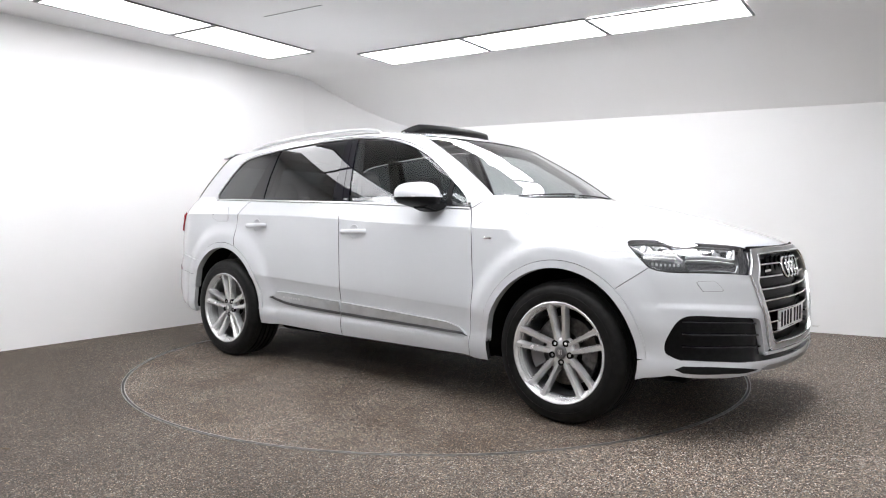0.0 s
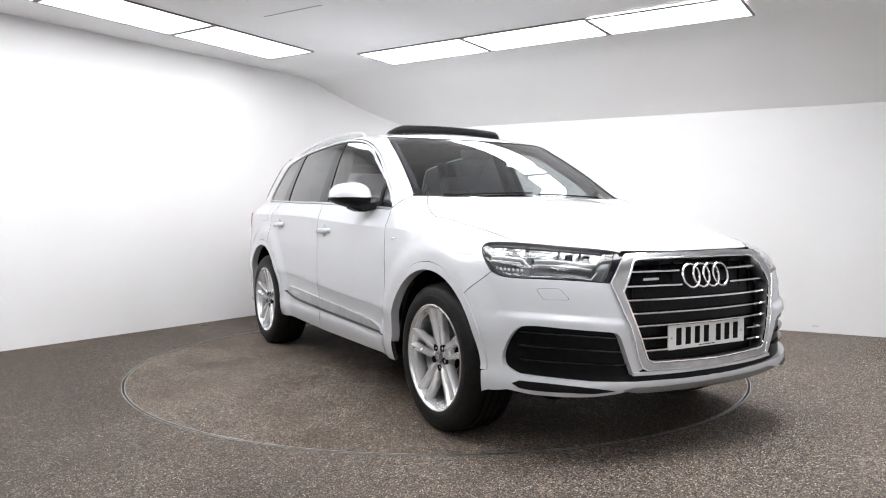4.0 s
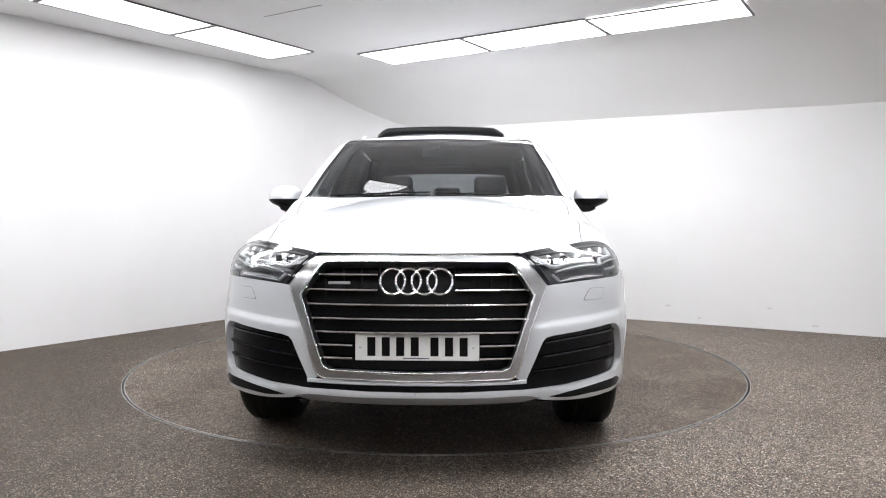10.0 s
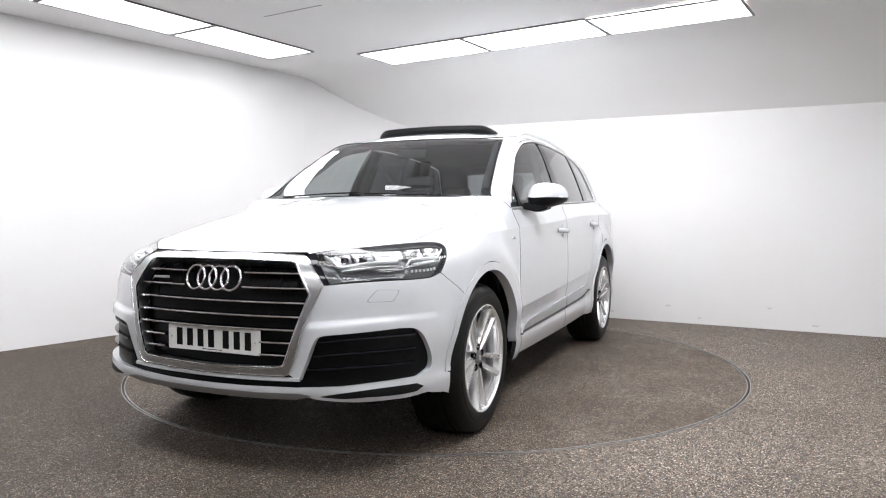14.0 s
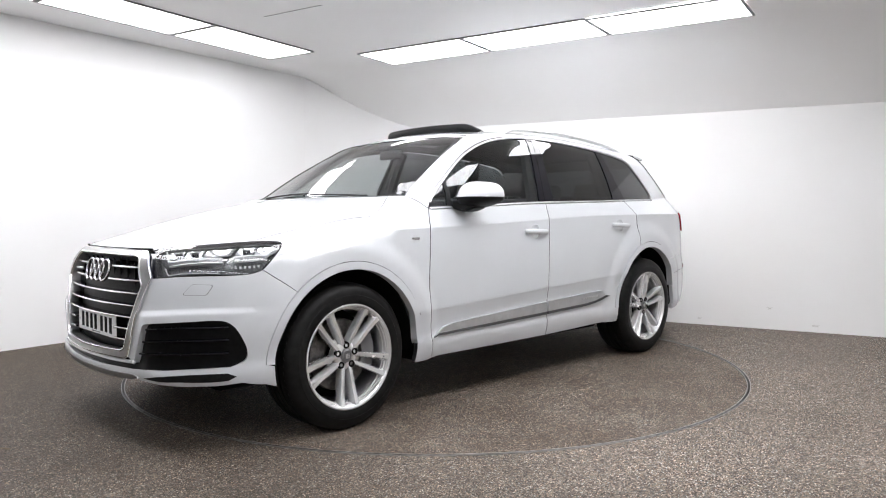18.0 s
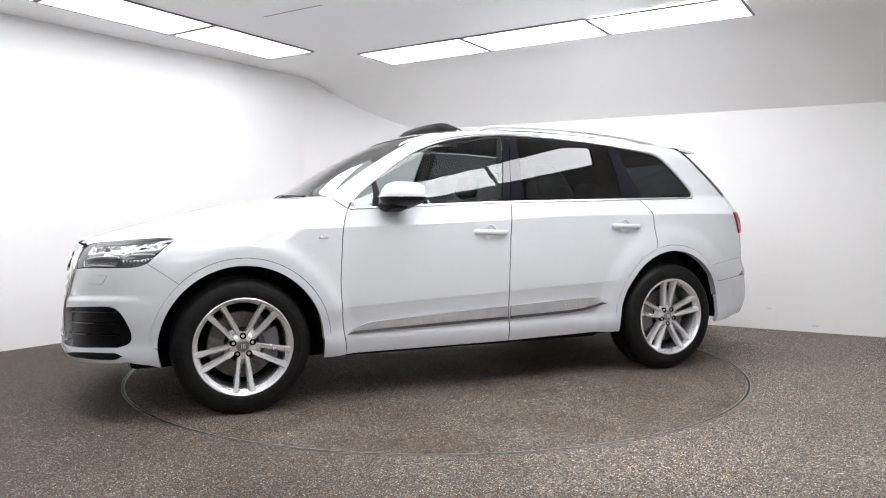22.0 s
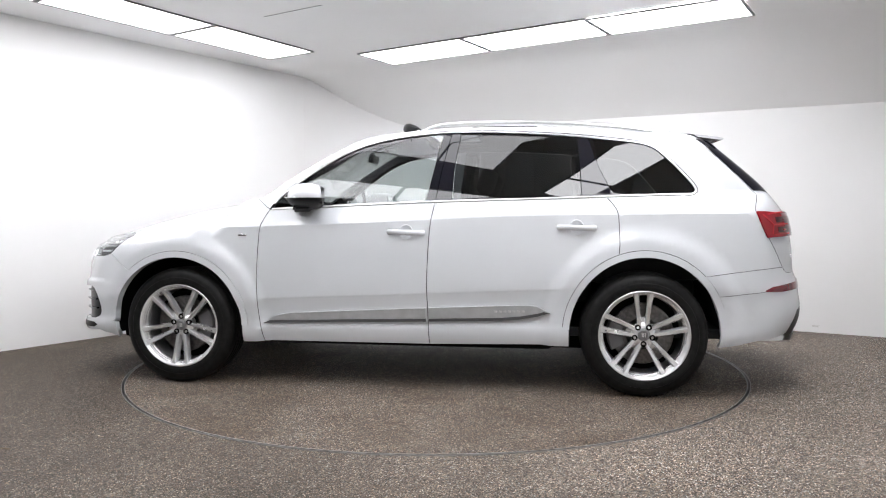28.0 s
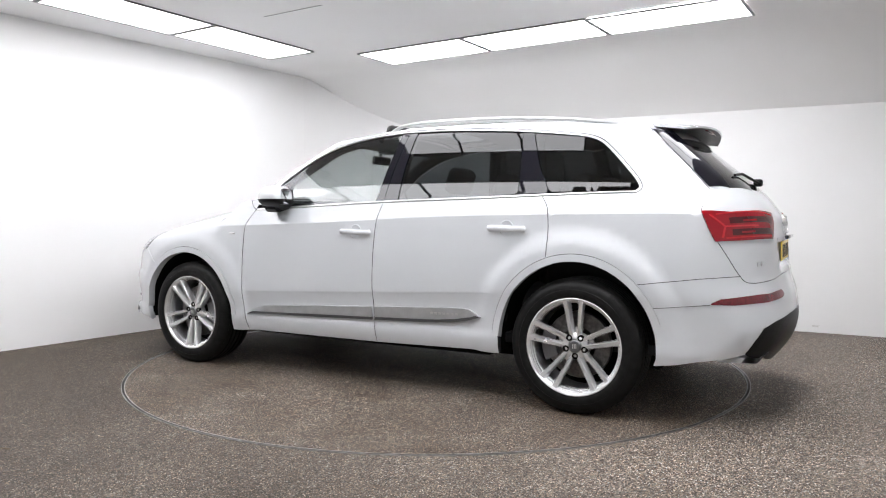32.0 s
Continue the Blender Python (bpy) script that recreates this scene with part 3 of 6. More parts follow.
def panel(name, skins, mat, parent, label="", edge=None):
    """One mesh out of one or more skins, shaded by the hull's own normals; edge: another material on the folded edges."""
    verts, faces, normals = [], [], []
    base = 0
    for v, f, n in skins:
        verts.append(v)
        normals.append(n)
        faces += [tuple(base + i for i in q) for q in f]
        base += len(v)
    verts, normals = np.concatenate(verts), np.concatenate(normals)
    slots = [int(len(f) == 4) for f in faces] if edge else None
    ob = obj_mesh(name, verts, faces, [mat, edge] if edge else mat, parent, label, smooth=True, slots=slots)
    me = ob.data
    me.normals_split_custom_set_from_vertices([tuple(n) for n in normals])
    return ob


def painted(name, loop, d, parent, label, holes=(), mir=False, gap=0.0025, thick=0.02, lining=True):
    """A painted body panel, its edges coloured dark for the shade in the shut gaps, and a dark lining added behind it
    that closes the shut lines.
    """
    ob = panel(name, [skin(loop, d, holes=holes, mirror=mir, gap=gap, thick=thick)], M_PAINT, parent, label, edge=M_SHUT)
    if lining:
        panel("lining", [skin(loop, d, holes=holes, mirror=mir, gap=-0.008, offset=-0.022, thick=0, grid=0.09)], M_TRIM, ob, "dark sheet added behind the panel to keep its gaps dark")
    return ob


def strip(line, width, offset=0.004, mirror=False, lift=0.0, up=None):
    """A narrow band on the skin that follows a line of points, of a given width."""
    c = snap(line)
    t = np.gradient(c, axis=0)
    t /= np.linalg.norm(t, axis=1, keepdims=True)
    n = hull_normal(c)
    s = np.cross(n, t)
    w = np.asarray(width).reshape(-1, 1) / 2 if np.ndim(width) else width / 2
    prof = [(-1.0, -0.006), (-1.0, offset * 0.6), (-0.7, offset), (0.7, offset), (1.0, offset * 0.6), (1.0, -0.006)]
    rows = [c + s * w * a + n * (b + lift) for a, b in prof]
    m, k = len(c), len(prof)
    verts = np.concatenate(rows)
    faces = []
    for r in range(k - 1):
        for i in range(m - 1):
            faces.append((r * m + i, r * m + i + 1, (r + 1) * m + i + 1, (r + 1) * m + i))
    faces.append(tuple(r * m for r in range(k)))
    faces.append(tuple(r * m + m - 1 for r in range(k))[::-1])
    if mirror:
        verts = verts * (1, -1, 1)
        faces = [f[::-1] for f in faces]
    return verts, faces


def strip_part(name, line, width, mat, parent, label="", offset=0.004, mirror=False, lift=0.0):
    v, f = strip(line, width, offset, mirror, lift)
    ob = obj_mesh(name, v, f, mat, parent, label, smooth=True)
    ob.data.set_sharp_from_angle(angle=radians(40))
    return ob


# ---- car materials ----
def paint_material():
    m = material("white_car_paint", (0.80, 0.815, 0.83), 0.35, coat=1.0)
    nt = m.node_tree
    b = nt.nodes["Principled BSDF"]
    tc = nt.nodes.new("ShaderNodeTexCoord")
    n = node(m, "ShaderNodeTexNoise", Scale=3.0, Detail=5.0)
    link(m, tc, "Object", n, "Vector")
    r = ramp(m, [(0.3, (0.565, 0.582, 0.604)), (0.7, (0.585, 0.602, 0.624))])
    link(m, n, "Fac", r, "Fac")
    link(m, r, "Color", b, "Base Color")
    peel = node(m, "ShaderNodeTexNoise", Scale=420.0, Detail=2.0)
    link(m, tc, "Object", peel, "Vector")
    bp = node(m, "ShaderNodeBump", Strength=0.02, Distance=0.001)
    link(m, peel, "Fac", bp, "Height")
    link(m, bp, "Normal", b, "Coat Normal")
    return m


def glass_material(name, tint, mirrored_light=0.052):
    """A thin pane: it lets tinted light through and mirrors by angle."""
    m = bpy.data.materials.new(name)
    m.use_nodes = True
    nt = m.node_tree
    nt.nodes.remove(nt.nodes["Principled BSDF"])
    out = nt.nodes["Material Output"]
    clear = nt.nodes.new("ShaderNodeBsdfTransparent")
    clear.inputs["Color"].default_value = (*tint, 1)
    gloss = nt.nodes.new("ShaderNodeBsdfGlossy")
    gloss.inputs["Roughness"].default_value = 0.0
    gloss.inputs["Color"].default_value = (1, 1, 1, 1)
    lw = nt.nodes.new("ShaderNodeLayerWeight")
    lw.inputs["Blend"].default_value = 0.5
    power = nt.nodes.new("ShaderNodeMath")
    power.operation = "POWER"
    power.inputs[1].default_value = 4.0
    nt.links.new(lw.outputs["Facing"], power.inputs[0])
    amount = nt.nodes.new("ShaderNodeMath")
    amount.operation = "MULTIPLY_ADD"
    amount.inputs[1].default_value, amount.inputs[2].default_value = 0.90, mirrored_light
    nt.links.new(power.outputs[0], amount.inputs[0])
    mix = nt.nodes.new("ShaderNodeMixShader")
    nt.links.new(amount.outputs[0], mix.inputs[0])
    nt.links.new(clear.outputs[0], mix.inputs[1])
    nt.links.new(gloss.outputs[0], mix.inputs[2])
    nt.links.new(mix.outputs[0], out.inputs["Surface"])
    return m


M_PAINT = paint_material()
M_SHUT = material("shut_gap_shade", (0.03, 0.03, 0.032), 0.8, spec=0.2)
M_GLASS = glass_material("clear_car_glass", (0.64, 0.685, 0.68))
M_SCREEN = glass_material("windscreen_glass", (0.68, 0.705, 0.71))
M_PRIVACY = glass_material("privacy_glass", (0.066, 0.074, 0.078), 0.044)
M_REARGLASS = glass_material("tinted_rear_glass", (0.30, 0.32, 0.33))
M_LENS = glass_material("headlight_lens", (0.93, 0.94, 0.95), 0.034)
M_GLOSSBLACK = material("gloss_black_trim", (0.006, 0.006, 0.010), 0.03, spec=0.45)
M_BLACK = noisy(material("black_plastic", (0.007, 0.007, 0.0075), 0.42, spec=0.16), 60.0, 3.0, (0.006, 0.006, 0.0065), (0.010, 0.010, 0.0105), bump=0.1, bump_scale=700.0)
M_INTAKE = noisy(material("dark_intake_plastic", (0.004, 0.004, 0.0045), 0.3, spec=0.14), 40.0, 3.0, (0.003, 0.003, 0.0035), (0.006, 0.006, 0.0065))
M_DARK = material("wheel_well_black", (0.006, 0.006, 0.006), 0.9, spec=0.06)
M_CHROME = noisy(material("bright_chrome", (0.85, 0.85, 0.86), 0.10, 1.0), 12.0, 3.0, (0.80, 0.80, 0.81), (0.9, 0.9, 0.91), rough=(0.06, 0.16))
M_SATIN = noisy(material("satin_silver_trim", (0.68, 0.685, 0.69), 0.32, 0.9), 20.0, 3.0, (0.64, 0.645, 0.65), (0.72, 0.725, 0.73), rough=(0.28, 0.4))
M_FRAME = noisy(material("satin_grille_surround", (0.5, 0.505, 0.51), 0.3, 1.0), 20.0, 3.0, (0.47, 0.475, 0.48), (0.54, 0.545, 0.55), rough=(0.26, 0.36))
M_BLADE = noisy(material("silver_door_blade", (0.58, 0.59, 0.60), 0.32, 0.6), 14.0, 3.0, (0.50, 0.515, 0.53), (0.58, 0.595, 0.61), rough=(0.26, 0.36))
M_BLADEDARK = material("dark_grey_blade_strip", (0.06, 0.06, 0.062), 0.45)
M_RIM = noisy(material("machined_silver_alloy", (0.76, 0.765, 0.77), 0.25, 0.7), 9.0, 3.0, (0.74, 0.745, 0.75), (0.82, 0.825, 0.83), rough=(0.2, 0.3))
M_RIMSIDE = material("grey_alloy_barrel", (0.30, 0.305, 0.31), 0.4, 0.8)
M_TYRE = noisy(material("tyre_rubber", (0.006, 0.006, 0.006), 0.5, spec=0.2), 25.0, 4.0, (0.004, 0.004, 0.004), (0.008, 0.008, 0.0078), bump=0.1, bump_scale=260.0)
M_DISC = noisy(material("brake_disc_steel", (0.45, 0.44, 0.42), 0.35, 1.0), 60.0, 3.0, (0.10, 0.098, 0.095), (0.16, 0.155, 0.15))
M_CALIPER = material("grey_caliper", (0.16, 0.16, 0.165), 0.45, 0.6)
M_RED = material("red_lamp_lens", (0.24, 0.004, 0.010), 0.1, coat=0.25, spec=0.3)
M_REDLIGHT = material("bright_red_lamp_band", (0.46, 0.014, 0.022), 0.12, coat=0.25, spec=0.3)
M_REDDARK = material("dark_red_lamp_chamber", (0.055, 0.002, 0.004), 0.1, coat=0.25, spec=0.3)
M_REFLECTOR = noisy(material("red_reflector", (0.12, 0.004, 0.01), 0.12, coat=0.3), 90.0, 2.0, (0.09, 0.003, 0.008), (0.17, 0.007, 0.016))
M_LAMPGREY = material("lamp_housing_black", (0.045, 0.045, 0.048), 0.25)
M_LAMPBOWL = material("grey_lamp_bowl", (0.09, 0.092, 0.095), 0.3, 0.3)
M_LAMPWHITE = material("lamp_light_guide", (0.72, 0.73, 0.74), 0.2, spec=0.5)
M_BULB = material("lamp_bright_reflector", (0.52, 0.525, 0.53), 0.22, 0.8)
M_PLATE = material("white_plate", (0.84, 0.84, 0.82), 0.3)
M_PLATEY = material("yellow_plate", (0.78, 0.55, 0.05), 0.35)
M_INK = material("black_plate_bars", (0.006, 0.006, 0.006), 0.6, spec=0.1)
M_LEATHER = noisy(material("dark_seat_leather", (0.03, 0.03, 0.034), 0.5), 30.0, 4.0, (0.024, 0.024, 0.028), (0.04, 0.04, 0.045), bump=0.1, bump_scale=300.0)
M_TRIM = material("dark_cabin_trim", (0.013, 0.013, 0.015), 0.65, spec=0.3)
M_LINER = material("grey_headliner", (0.055, 0.055, 0.06), 0.9, spec=0.2)


# ---- outlines shared by neighbouring panels (left half: y above zero) ----
def P(*pts):
    return snap(np.array(pts, float))


def oval(cx, cz, rx, rz, a0, a1, n):
    return [(cx + rx * math.cos(radians(a0 + (a1 - a0) * i / n)), cz + rz * math.sin(radians(a0 + (a1 - a0) * i / n))) for i in range(n + 1)]


def cat(*pieces):
    out = []
    for q in pieces:
        for v in np.array(q).reshape(-1, 3):
            if not out or np.linalg.norm(v - out[-1]) > 0.002:
                out.append(v)
    if np.linalg.norm(out[0] - out[-1]) < 0.002:
        out.pop()
    return np.array(out)


ARCH_F, ARCH_R = (0.448, 0.452), (0.448, 0.474)
LIP = 0.042
SILL_Z = 0.292
bonnet_front = along(P((2.372, 0.0, 0.940), (2.362, 0.2, 0.9395), (2.325, 0.38, 0.939), (2.30, 0.425, 0.940), (2.275, 0.452, 0.946)), 0.03)
lamp_top = along(P((2.275, 0.452, 0.946), (2.20, 0.535, 0.957), (2.105, 0.63, 0.967), (1.945, 0.76, 0.981)), 0.03, round_off=True)
lamp_tip = along(P((1.945, 0.76, 0.981), (1.878, 0.815, 0.985), (1.848, 0.862, 0.979), (1.868, 0.90, 0.957)), 0.02, round_off=True)
lamp_back = along(P((1.868, 0.90, 0.957), (1.925, 0.925, 0.911), (1.985, 0.925, 0.854)), 0.02, round_off=True)
lamp_low = along(P((1.985, 0.925, 0.854), (2.04, 0.905, 0.836), (2.12, 0.85, 0.829), (2.22, 0.755, 0.827), (2.333, 0.566, 0.813)), 0.03, round_off=True)
lamp_inner = along(P((2.333, 0.566, 0.813), (2.275, 0.452, 0.946)), 0.03)
bonnet_side = along(P((1.945, 0.76, 0.981), (1.85, 0.765, 1.008), (1.70, 0.782, 1.035), (1.55, 0.80, 1.06), (1.33, 0.802, 1.105), (1.16, 0.79, 1.122), (1.10, 0.775, 1.145), (1.05, 0.735, 1.19)), 0.04, round_off=True)
cowl = along(P((1.05, 0.735, 1.19), (1.09, 0.55, 1.205), (1.125, 0.28, 1.222), (1.135, 0.0, 1.226)), 0.05, round_off=True)
door_front = along(on_side((0.880, 1.150), (0.923, 1.046), (0.939, 0.873), (0.947, 0.700), (0.939, 0.526), (0.917, 0.36), (0.905, SILL_Z)), 0.04, round_off=True)
door_mid = along(on_side((-0.212, 1.192), (-0.187, 1.044), (-0.174, 0.868), (-0.168, 0.691), (-0.171, 0.514), (-0.179, 0.335), (-0.182, SILL_Z + 0.004)), 0.04, round_off=True)
door_rear = along(on_side((-1.272, 1.224), (-1.316, 1.168), (-1.339, 1.114), (-1.346, 0.933), (-1.340, WHEEL_Z + (ARCH_R[1] + LIP) * math.sqrt(1 - (0.157 / 0.49) ** 2))), 0.04, round_off=True)


def arch(front, a0, a1, extra, n=24):
    cx, (rx, rz) = (WHEEL_X, ARCH_F) if front else (-WHEEL_X, ARCH_R)
    return on_side(*oval(cx, WHEEL_Z, rx + extra, rz + extra, a0, a1, n))


lip_angle_rear = math.degrees(math.atan2(door_rear[-1][2] - WHEEL_Z, (door_rear[-1][0] + WHEEL_X) * (ARCH_R[1] + LIP) / (ARCH_R[0] + LIP)))
# line between wing and bumper, from the lamp to the arch
wing_cut_end_angle = 47.0
arch_f_out = arch(True, wing_cut_end_angle, 175.0, LIP, 30)
wing_cut = along([lamp_back[-1], arch_f_out[0]], 0.03)
belt_line = lambda x0, x1, n, dz=0.0: on_side(*[(x, float(belt_z(x)) + dz) for x in np.linspace(x0, x1, n)])
glass_top = Curve((0.86, 1.172), (0.825, 1.218), (0.717, 1.305), (0.61, 1.384), (0.43, 1.496), (0.25, 1.570), (0.067, 1.612), (-0.116, 1.635), (-0.30, 1.646), (-0.485, 1.645), (-0.86, 1.628), (-1.087, 1.610), (-1.317, 1.585), (-1.43, 1.570))
DLO_TAIL = ((-1.43, 1.570), (-1.505, 1.556), (-1.57, 1.530), (-1.63, 1.480), (-1.69, 1.418), (-1.773, 1.324), (-1.803, 1.282), (-1.808, 1.262), (-1.796, 1.250), (-1.75, 1.2475))


def glass_line(x0, x1, n, out=0.0):
    pts = []
    for x in np.linspace(x0, x1, n):
        pts.append((x, float(glass_top(x)) + out))
    return on_side(*pts)


def dlo_tail(out=0.0):
    q = along([(x, 0, z) for x, z in DLO_TAIL], 0.02, round_off=True)[:, [0, 2]]
    t = np.gradient(q, axis=0)
    t /= np.linalg.norm(t, axis=1, keepdims=True)
    return on_side(*(q + np.stack([t[:, 1], -t[:, 0]], -1) * out))


def fill_line(pts):
    q = along([(x, 0, z) for x, z in pts], 0.02, closed=True)
    return on_side(*q[:, [0, 2]])


SIDE_D = (0, 1, 0.25)
QUART_D = (-0.15, 0.9, 0.4)
car = new("car")
TRIM = 0.017


def build_side(s):
    """All the panels of one flank; s is 1 for the left, -1 for the right."""
    mir = s < 0
    # wing
    wing_loop = cat(bonnet_side, along([bonnet_side[-1], P((0.99, 0.80, 1.20))[0], on_side((0.905, 1.165))[0], door_front[0]], 0.03), door_front,
                    along(on_side((0.905, SILL_Z), (1.048, SILL_Z - 0.006)), 0.05), along(on_side((1.048, SILL_Z), (1.048, 0.405)), 0.03), arch_f_out[::-1],
                    wing_cut[::-1], lamp_back[::-1], lamp_tip[::-1])
    wing = painted("front_wing", wing_loop, (0, 0.85, 0.5), car, "glossy white front wing", mir=mir)
    badge = on_side((1.045, 0.982))[0]
    bm = box((0.055, 0.006, 0.012), (badge[0], s * (badge[1] + 0.002), badge[2]), 0.002)
    part("side_badge", bm, M_CHROME, wing, "small chrome badge bar")
    # doors
    fd = cat(belt_line(0.868, -0.212, 24, -0.014), door_mid, along(on_side((-0.182, SILL_Z + 0.004), (0.905, SILL_Z)), 0.06), door_front[::-1])
    bowl_at = lambda hx, hz: on_side(*[(hx + 0.040 * math.cos(a), hz + 0.044 * math.sin(a)) for a in np.linspace(0, 2 * math.pi, 25)[:-1]])
    front_door = painted("front_door", fd, SIDE_D, car, "glossy white front door", mir=mir, holes=[bowl_at(-0.035, 1.003)])
    arch_r_door = arch(False, lip_angle_rear, 5.0, LIP, 20)
    rd = cat(belt_line(-0.212, -1.272, 24, -0.014), door_rear, arch_r_door, along(on_side((-1.048, 0.405), (-1.048, SILL_Z + 0.012), (-0.182, SILL_Z + 0.004)), 0.06), door_mid[::-1])
    rear_door = painted("rear_door", rd, SIDE_D, car, "glossy white rear door", mir=mir, holes=[bowl_at(-1.09, 1.034)])
    for door, hx, hz in ((front_door, -0.035, 1.003), (rear_door, -1.09, 1.034)):
        q = on_side((hx, hz))[0]
        n = hull_normal(q[None])[0]
        m = Matrix.Translation((q[0], s * q[1], q[2]))
        bowl = lathe([(0.0, -0.009), (0.018, -0.0082), (0.033, -0.0045), (0.040, -0.0008), (0.0435, 0.0003), (0.047, -0.002)], 32, axis="Y")
        bmesh.ops.scale(bowl, vec=(0.97, s, 1.06), verts=bowl.verts)
        bmesh.ops.transform(bowl, matrix=m, verts=bowl.verts)
        part("handle_recess", bowl, M_PAINT, door, "rounded recess behind the handle")
        pts = [(-0.108, 0.004), (-0.095, 0.026), (-0.05, 0.038), (0.0, 0.041), (0.05, 0.038), (0.09, 0.030), (0.108, 0.006)]
        line = along([(x, s * y, 0.002 * math.sin(x * 20)) for x, y in pts], 0.02, round_off=True)
        bm = tube(line, 0.0155, 10)
        bmesh.ops.scale(bm, vec=(1, 0.75, 1.15), verts=bm.verts)
        bmesh.ops.transform(bm, matrix=m, verts=bm.verts)
        part("door_handle", bm, M_PAINT, door, "white pull handle")
    # body side: roof edge, pillars and rear quarter
    a_front = along(P((0.99, 0.80, 1.20), (0.93, 0.775, 1.26), (0.76, 0.735, 1.38), (0.56, 0.69, 1.50), (0.34, 0.645, 1.615), (0.28, 0.625, 1.645)), 0.04, round_off=True)
    roof_edge = along(P((0.28, 0.625, 1.645), (0.0, 0.62, 1.69), (-0.5, 0.615, 1.70), (-1.0, 0.605, 1.69), (-1.5, 0.59, 1.66), (-1.80, 0.57, 1.635)), 0.05, round_off=True)
    gate = along(P((-1.80, 0.57, 1.635), (-1.82, 0.60, 1.60), (-1.875, 0.645, 1.54), (-2.015, 0.68, 1.40), (-2.155, 0.715, 1.245), (-2.17, 0.74, 1.21), (-2.15, 0.81, 1.155), (-2.14, 0.835, 1.120), (-2.185, 0.85, 1.04), (-2.235, 0.84, 0.965), (-2.32, 0.80, 0.83), (-2.345, 0.78, 0.795)), 0.03, round_off=True)
    bumper_top = along(on_side((-2.28, 0.792), (-2.15, 0.782), (-1.99, 0.762), (-1.846, 0.744)), 0.04)
    ang = 135.4
    arch_r_back = arch(False, ang, lip_angle_rear, LIP, 20)
    tail = dlo_tail(TRIM)
    frame_loop = cat(glass_line(0.86, -1.43, 60, TRIM), tail, belt_line(-1.76, -1.272, 10, -0.014), door_rear, arch_r_back[::-1], bumper_top[::-1], gate[::-1], roof_edge[::-1], a_front[::-1],
                     along([a_front[0], on_side((0.905, 1.165))[0], on_side((0.88, 1.152))[0]], 0.03))
    frame_ob = painted("body_side", frame_loop, QUART_D, car, "white body side with roof edge and rear quarter", mir=mir)
    if mir:
        flap = cat(fill_line([(-1.70, 1.172), (-1.53, 1.172), (-1.475, 1.13), (-1.465, 1.085), (-1.485, 1.064), (-1.62, 1.064), (-1.675, 1.09), (-1.70, 1.13)]))
        big = flap + (flap - flap.mean(0)) * 0.03
        panel("flap_joint", [skin(big, SIDE_D, offset=0.0006, thick=0.002, gap=0, mirror=True)], M_BLADEDARK, frame_ob, "fine dark joint")
        panel("fuel_flap", [skin(flap, SIDE_D, offset=0.0018, thick=0.003, gap=0, mirror=True)], M_PAINT, frame_ob, "white fuel filler flap")
    # glazing
    zt = lambda x: float(glass_top(x))
    zb = lambda x: float(belt_z(x))
    rear_edge = [(-0.15, zb(-0.15) + 0.002), (-0.19, 1.40), (-0.243, zt(-0.243) - 0.002)]
    g1 = cat(belt_line(0.69, -0.15, 16), along(on_side(*rear_edge), 0.05), glass_line(-0.243, 0.69, 26), along(on_side((0.69, zt(0.69)), (0.675, 1.25), (0.69, zb(0.69))), 0.04))
    panel("front_window", [skin(g1, SIDE_D, offset=-0.008, thick=0.004, mirror=mir)], M_GLASS, front_door, "clear side window glass")
    g0 = cat(belt_line(0.845, 0.725, 4), along(on_side((0.725, zb(0.725)), (0.71, 1.25), (0.715, zt(0.715))), 0.04), glass_line(0.715, 0.845, 8))
    panel("corner_window", [skin(g0, SIDE_D, offset=-0.008, thick=0.004, mirror=mir)], M_GLASS, front_door, "small fixed corner glass")
    post = cat(belt_line(0.725, 0.69, 2), along(on_side((0.69, zb(0.69)), (0.675, 1.25), (0.69, zt(0.69))), 0.04), glass_line(0.69, 0.715, 3), along(on_side((0.715, zt(0.715)), (0.71, 1.25), (0.725, zb(0.725))), 0.04))
    panel("window_post", [skin(post, SIDE_D, offset=-0.004, thick=0.012, gap=0.0, mirror=mir)], M_BLACK, front_door, "black upright window bar")
    gap_top = -0.298
    bp1 = cat(along(on_side((-0.15, zb(-0.15)), (-0.19, 1.40), (-0.243, zt(-0.243))), 0.05), glass_line(-0.243, gap_top, 3), along(on_side((gap_top, zt(gap_top)), (-0.245, 1.40), (-0.213, zb(-0.213))), 0.05), belt_line(-0.213, -0.15, 3))
    panel("pillar_cover", [skin(bp1, SIDE_D, offset=-0.003, thick=0.02, mirror=mir)], M_GLOSSBLACK, front_door, "gloss black pillar cover")
    bp2 = cat(along(on_side((-0.213, zb(-0.213)), (-0.245, 1.40), (gap_top, zt(gap_top))), 0.05), glass_line(gap_top, -0.356, 3), along(on_side((-0.356, zt(-0.356)), (-0.325, 1.40), (-0.318, zb(-0.318))), 0.05), belt_line(-0.318, -0.213, 3))
    panel("pillar_cover", [skin(bp2, SIDE_D, offset=-0.003, thick=0.02, mirror=mir)], M_GLOSSBLACK, rear_door, "gloss black pillar cover")
    c_front = [(-1.122, zb(-1.122)), (-1.115, 1.40), (-1.095, zt(-1.095))]
    g2 = cat(belt_line(-0.318, -1.122, 16), along(on_side(*c_front), 0.05), glass_line(-1.095, -0.356, 20), along(on_side((-0.356, zt(-0.356)), (-0.325, 1.40), (-0.318, zb(-0.318))), 0.05))
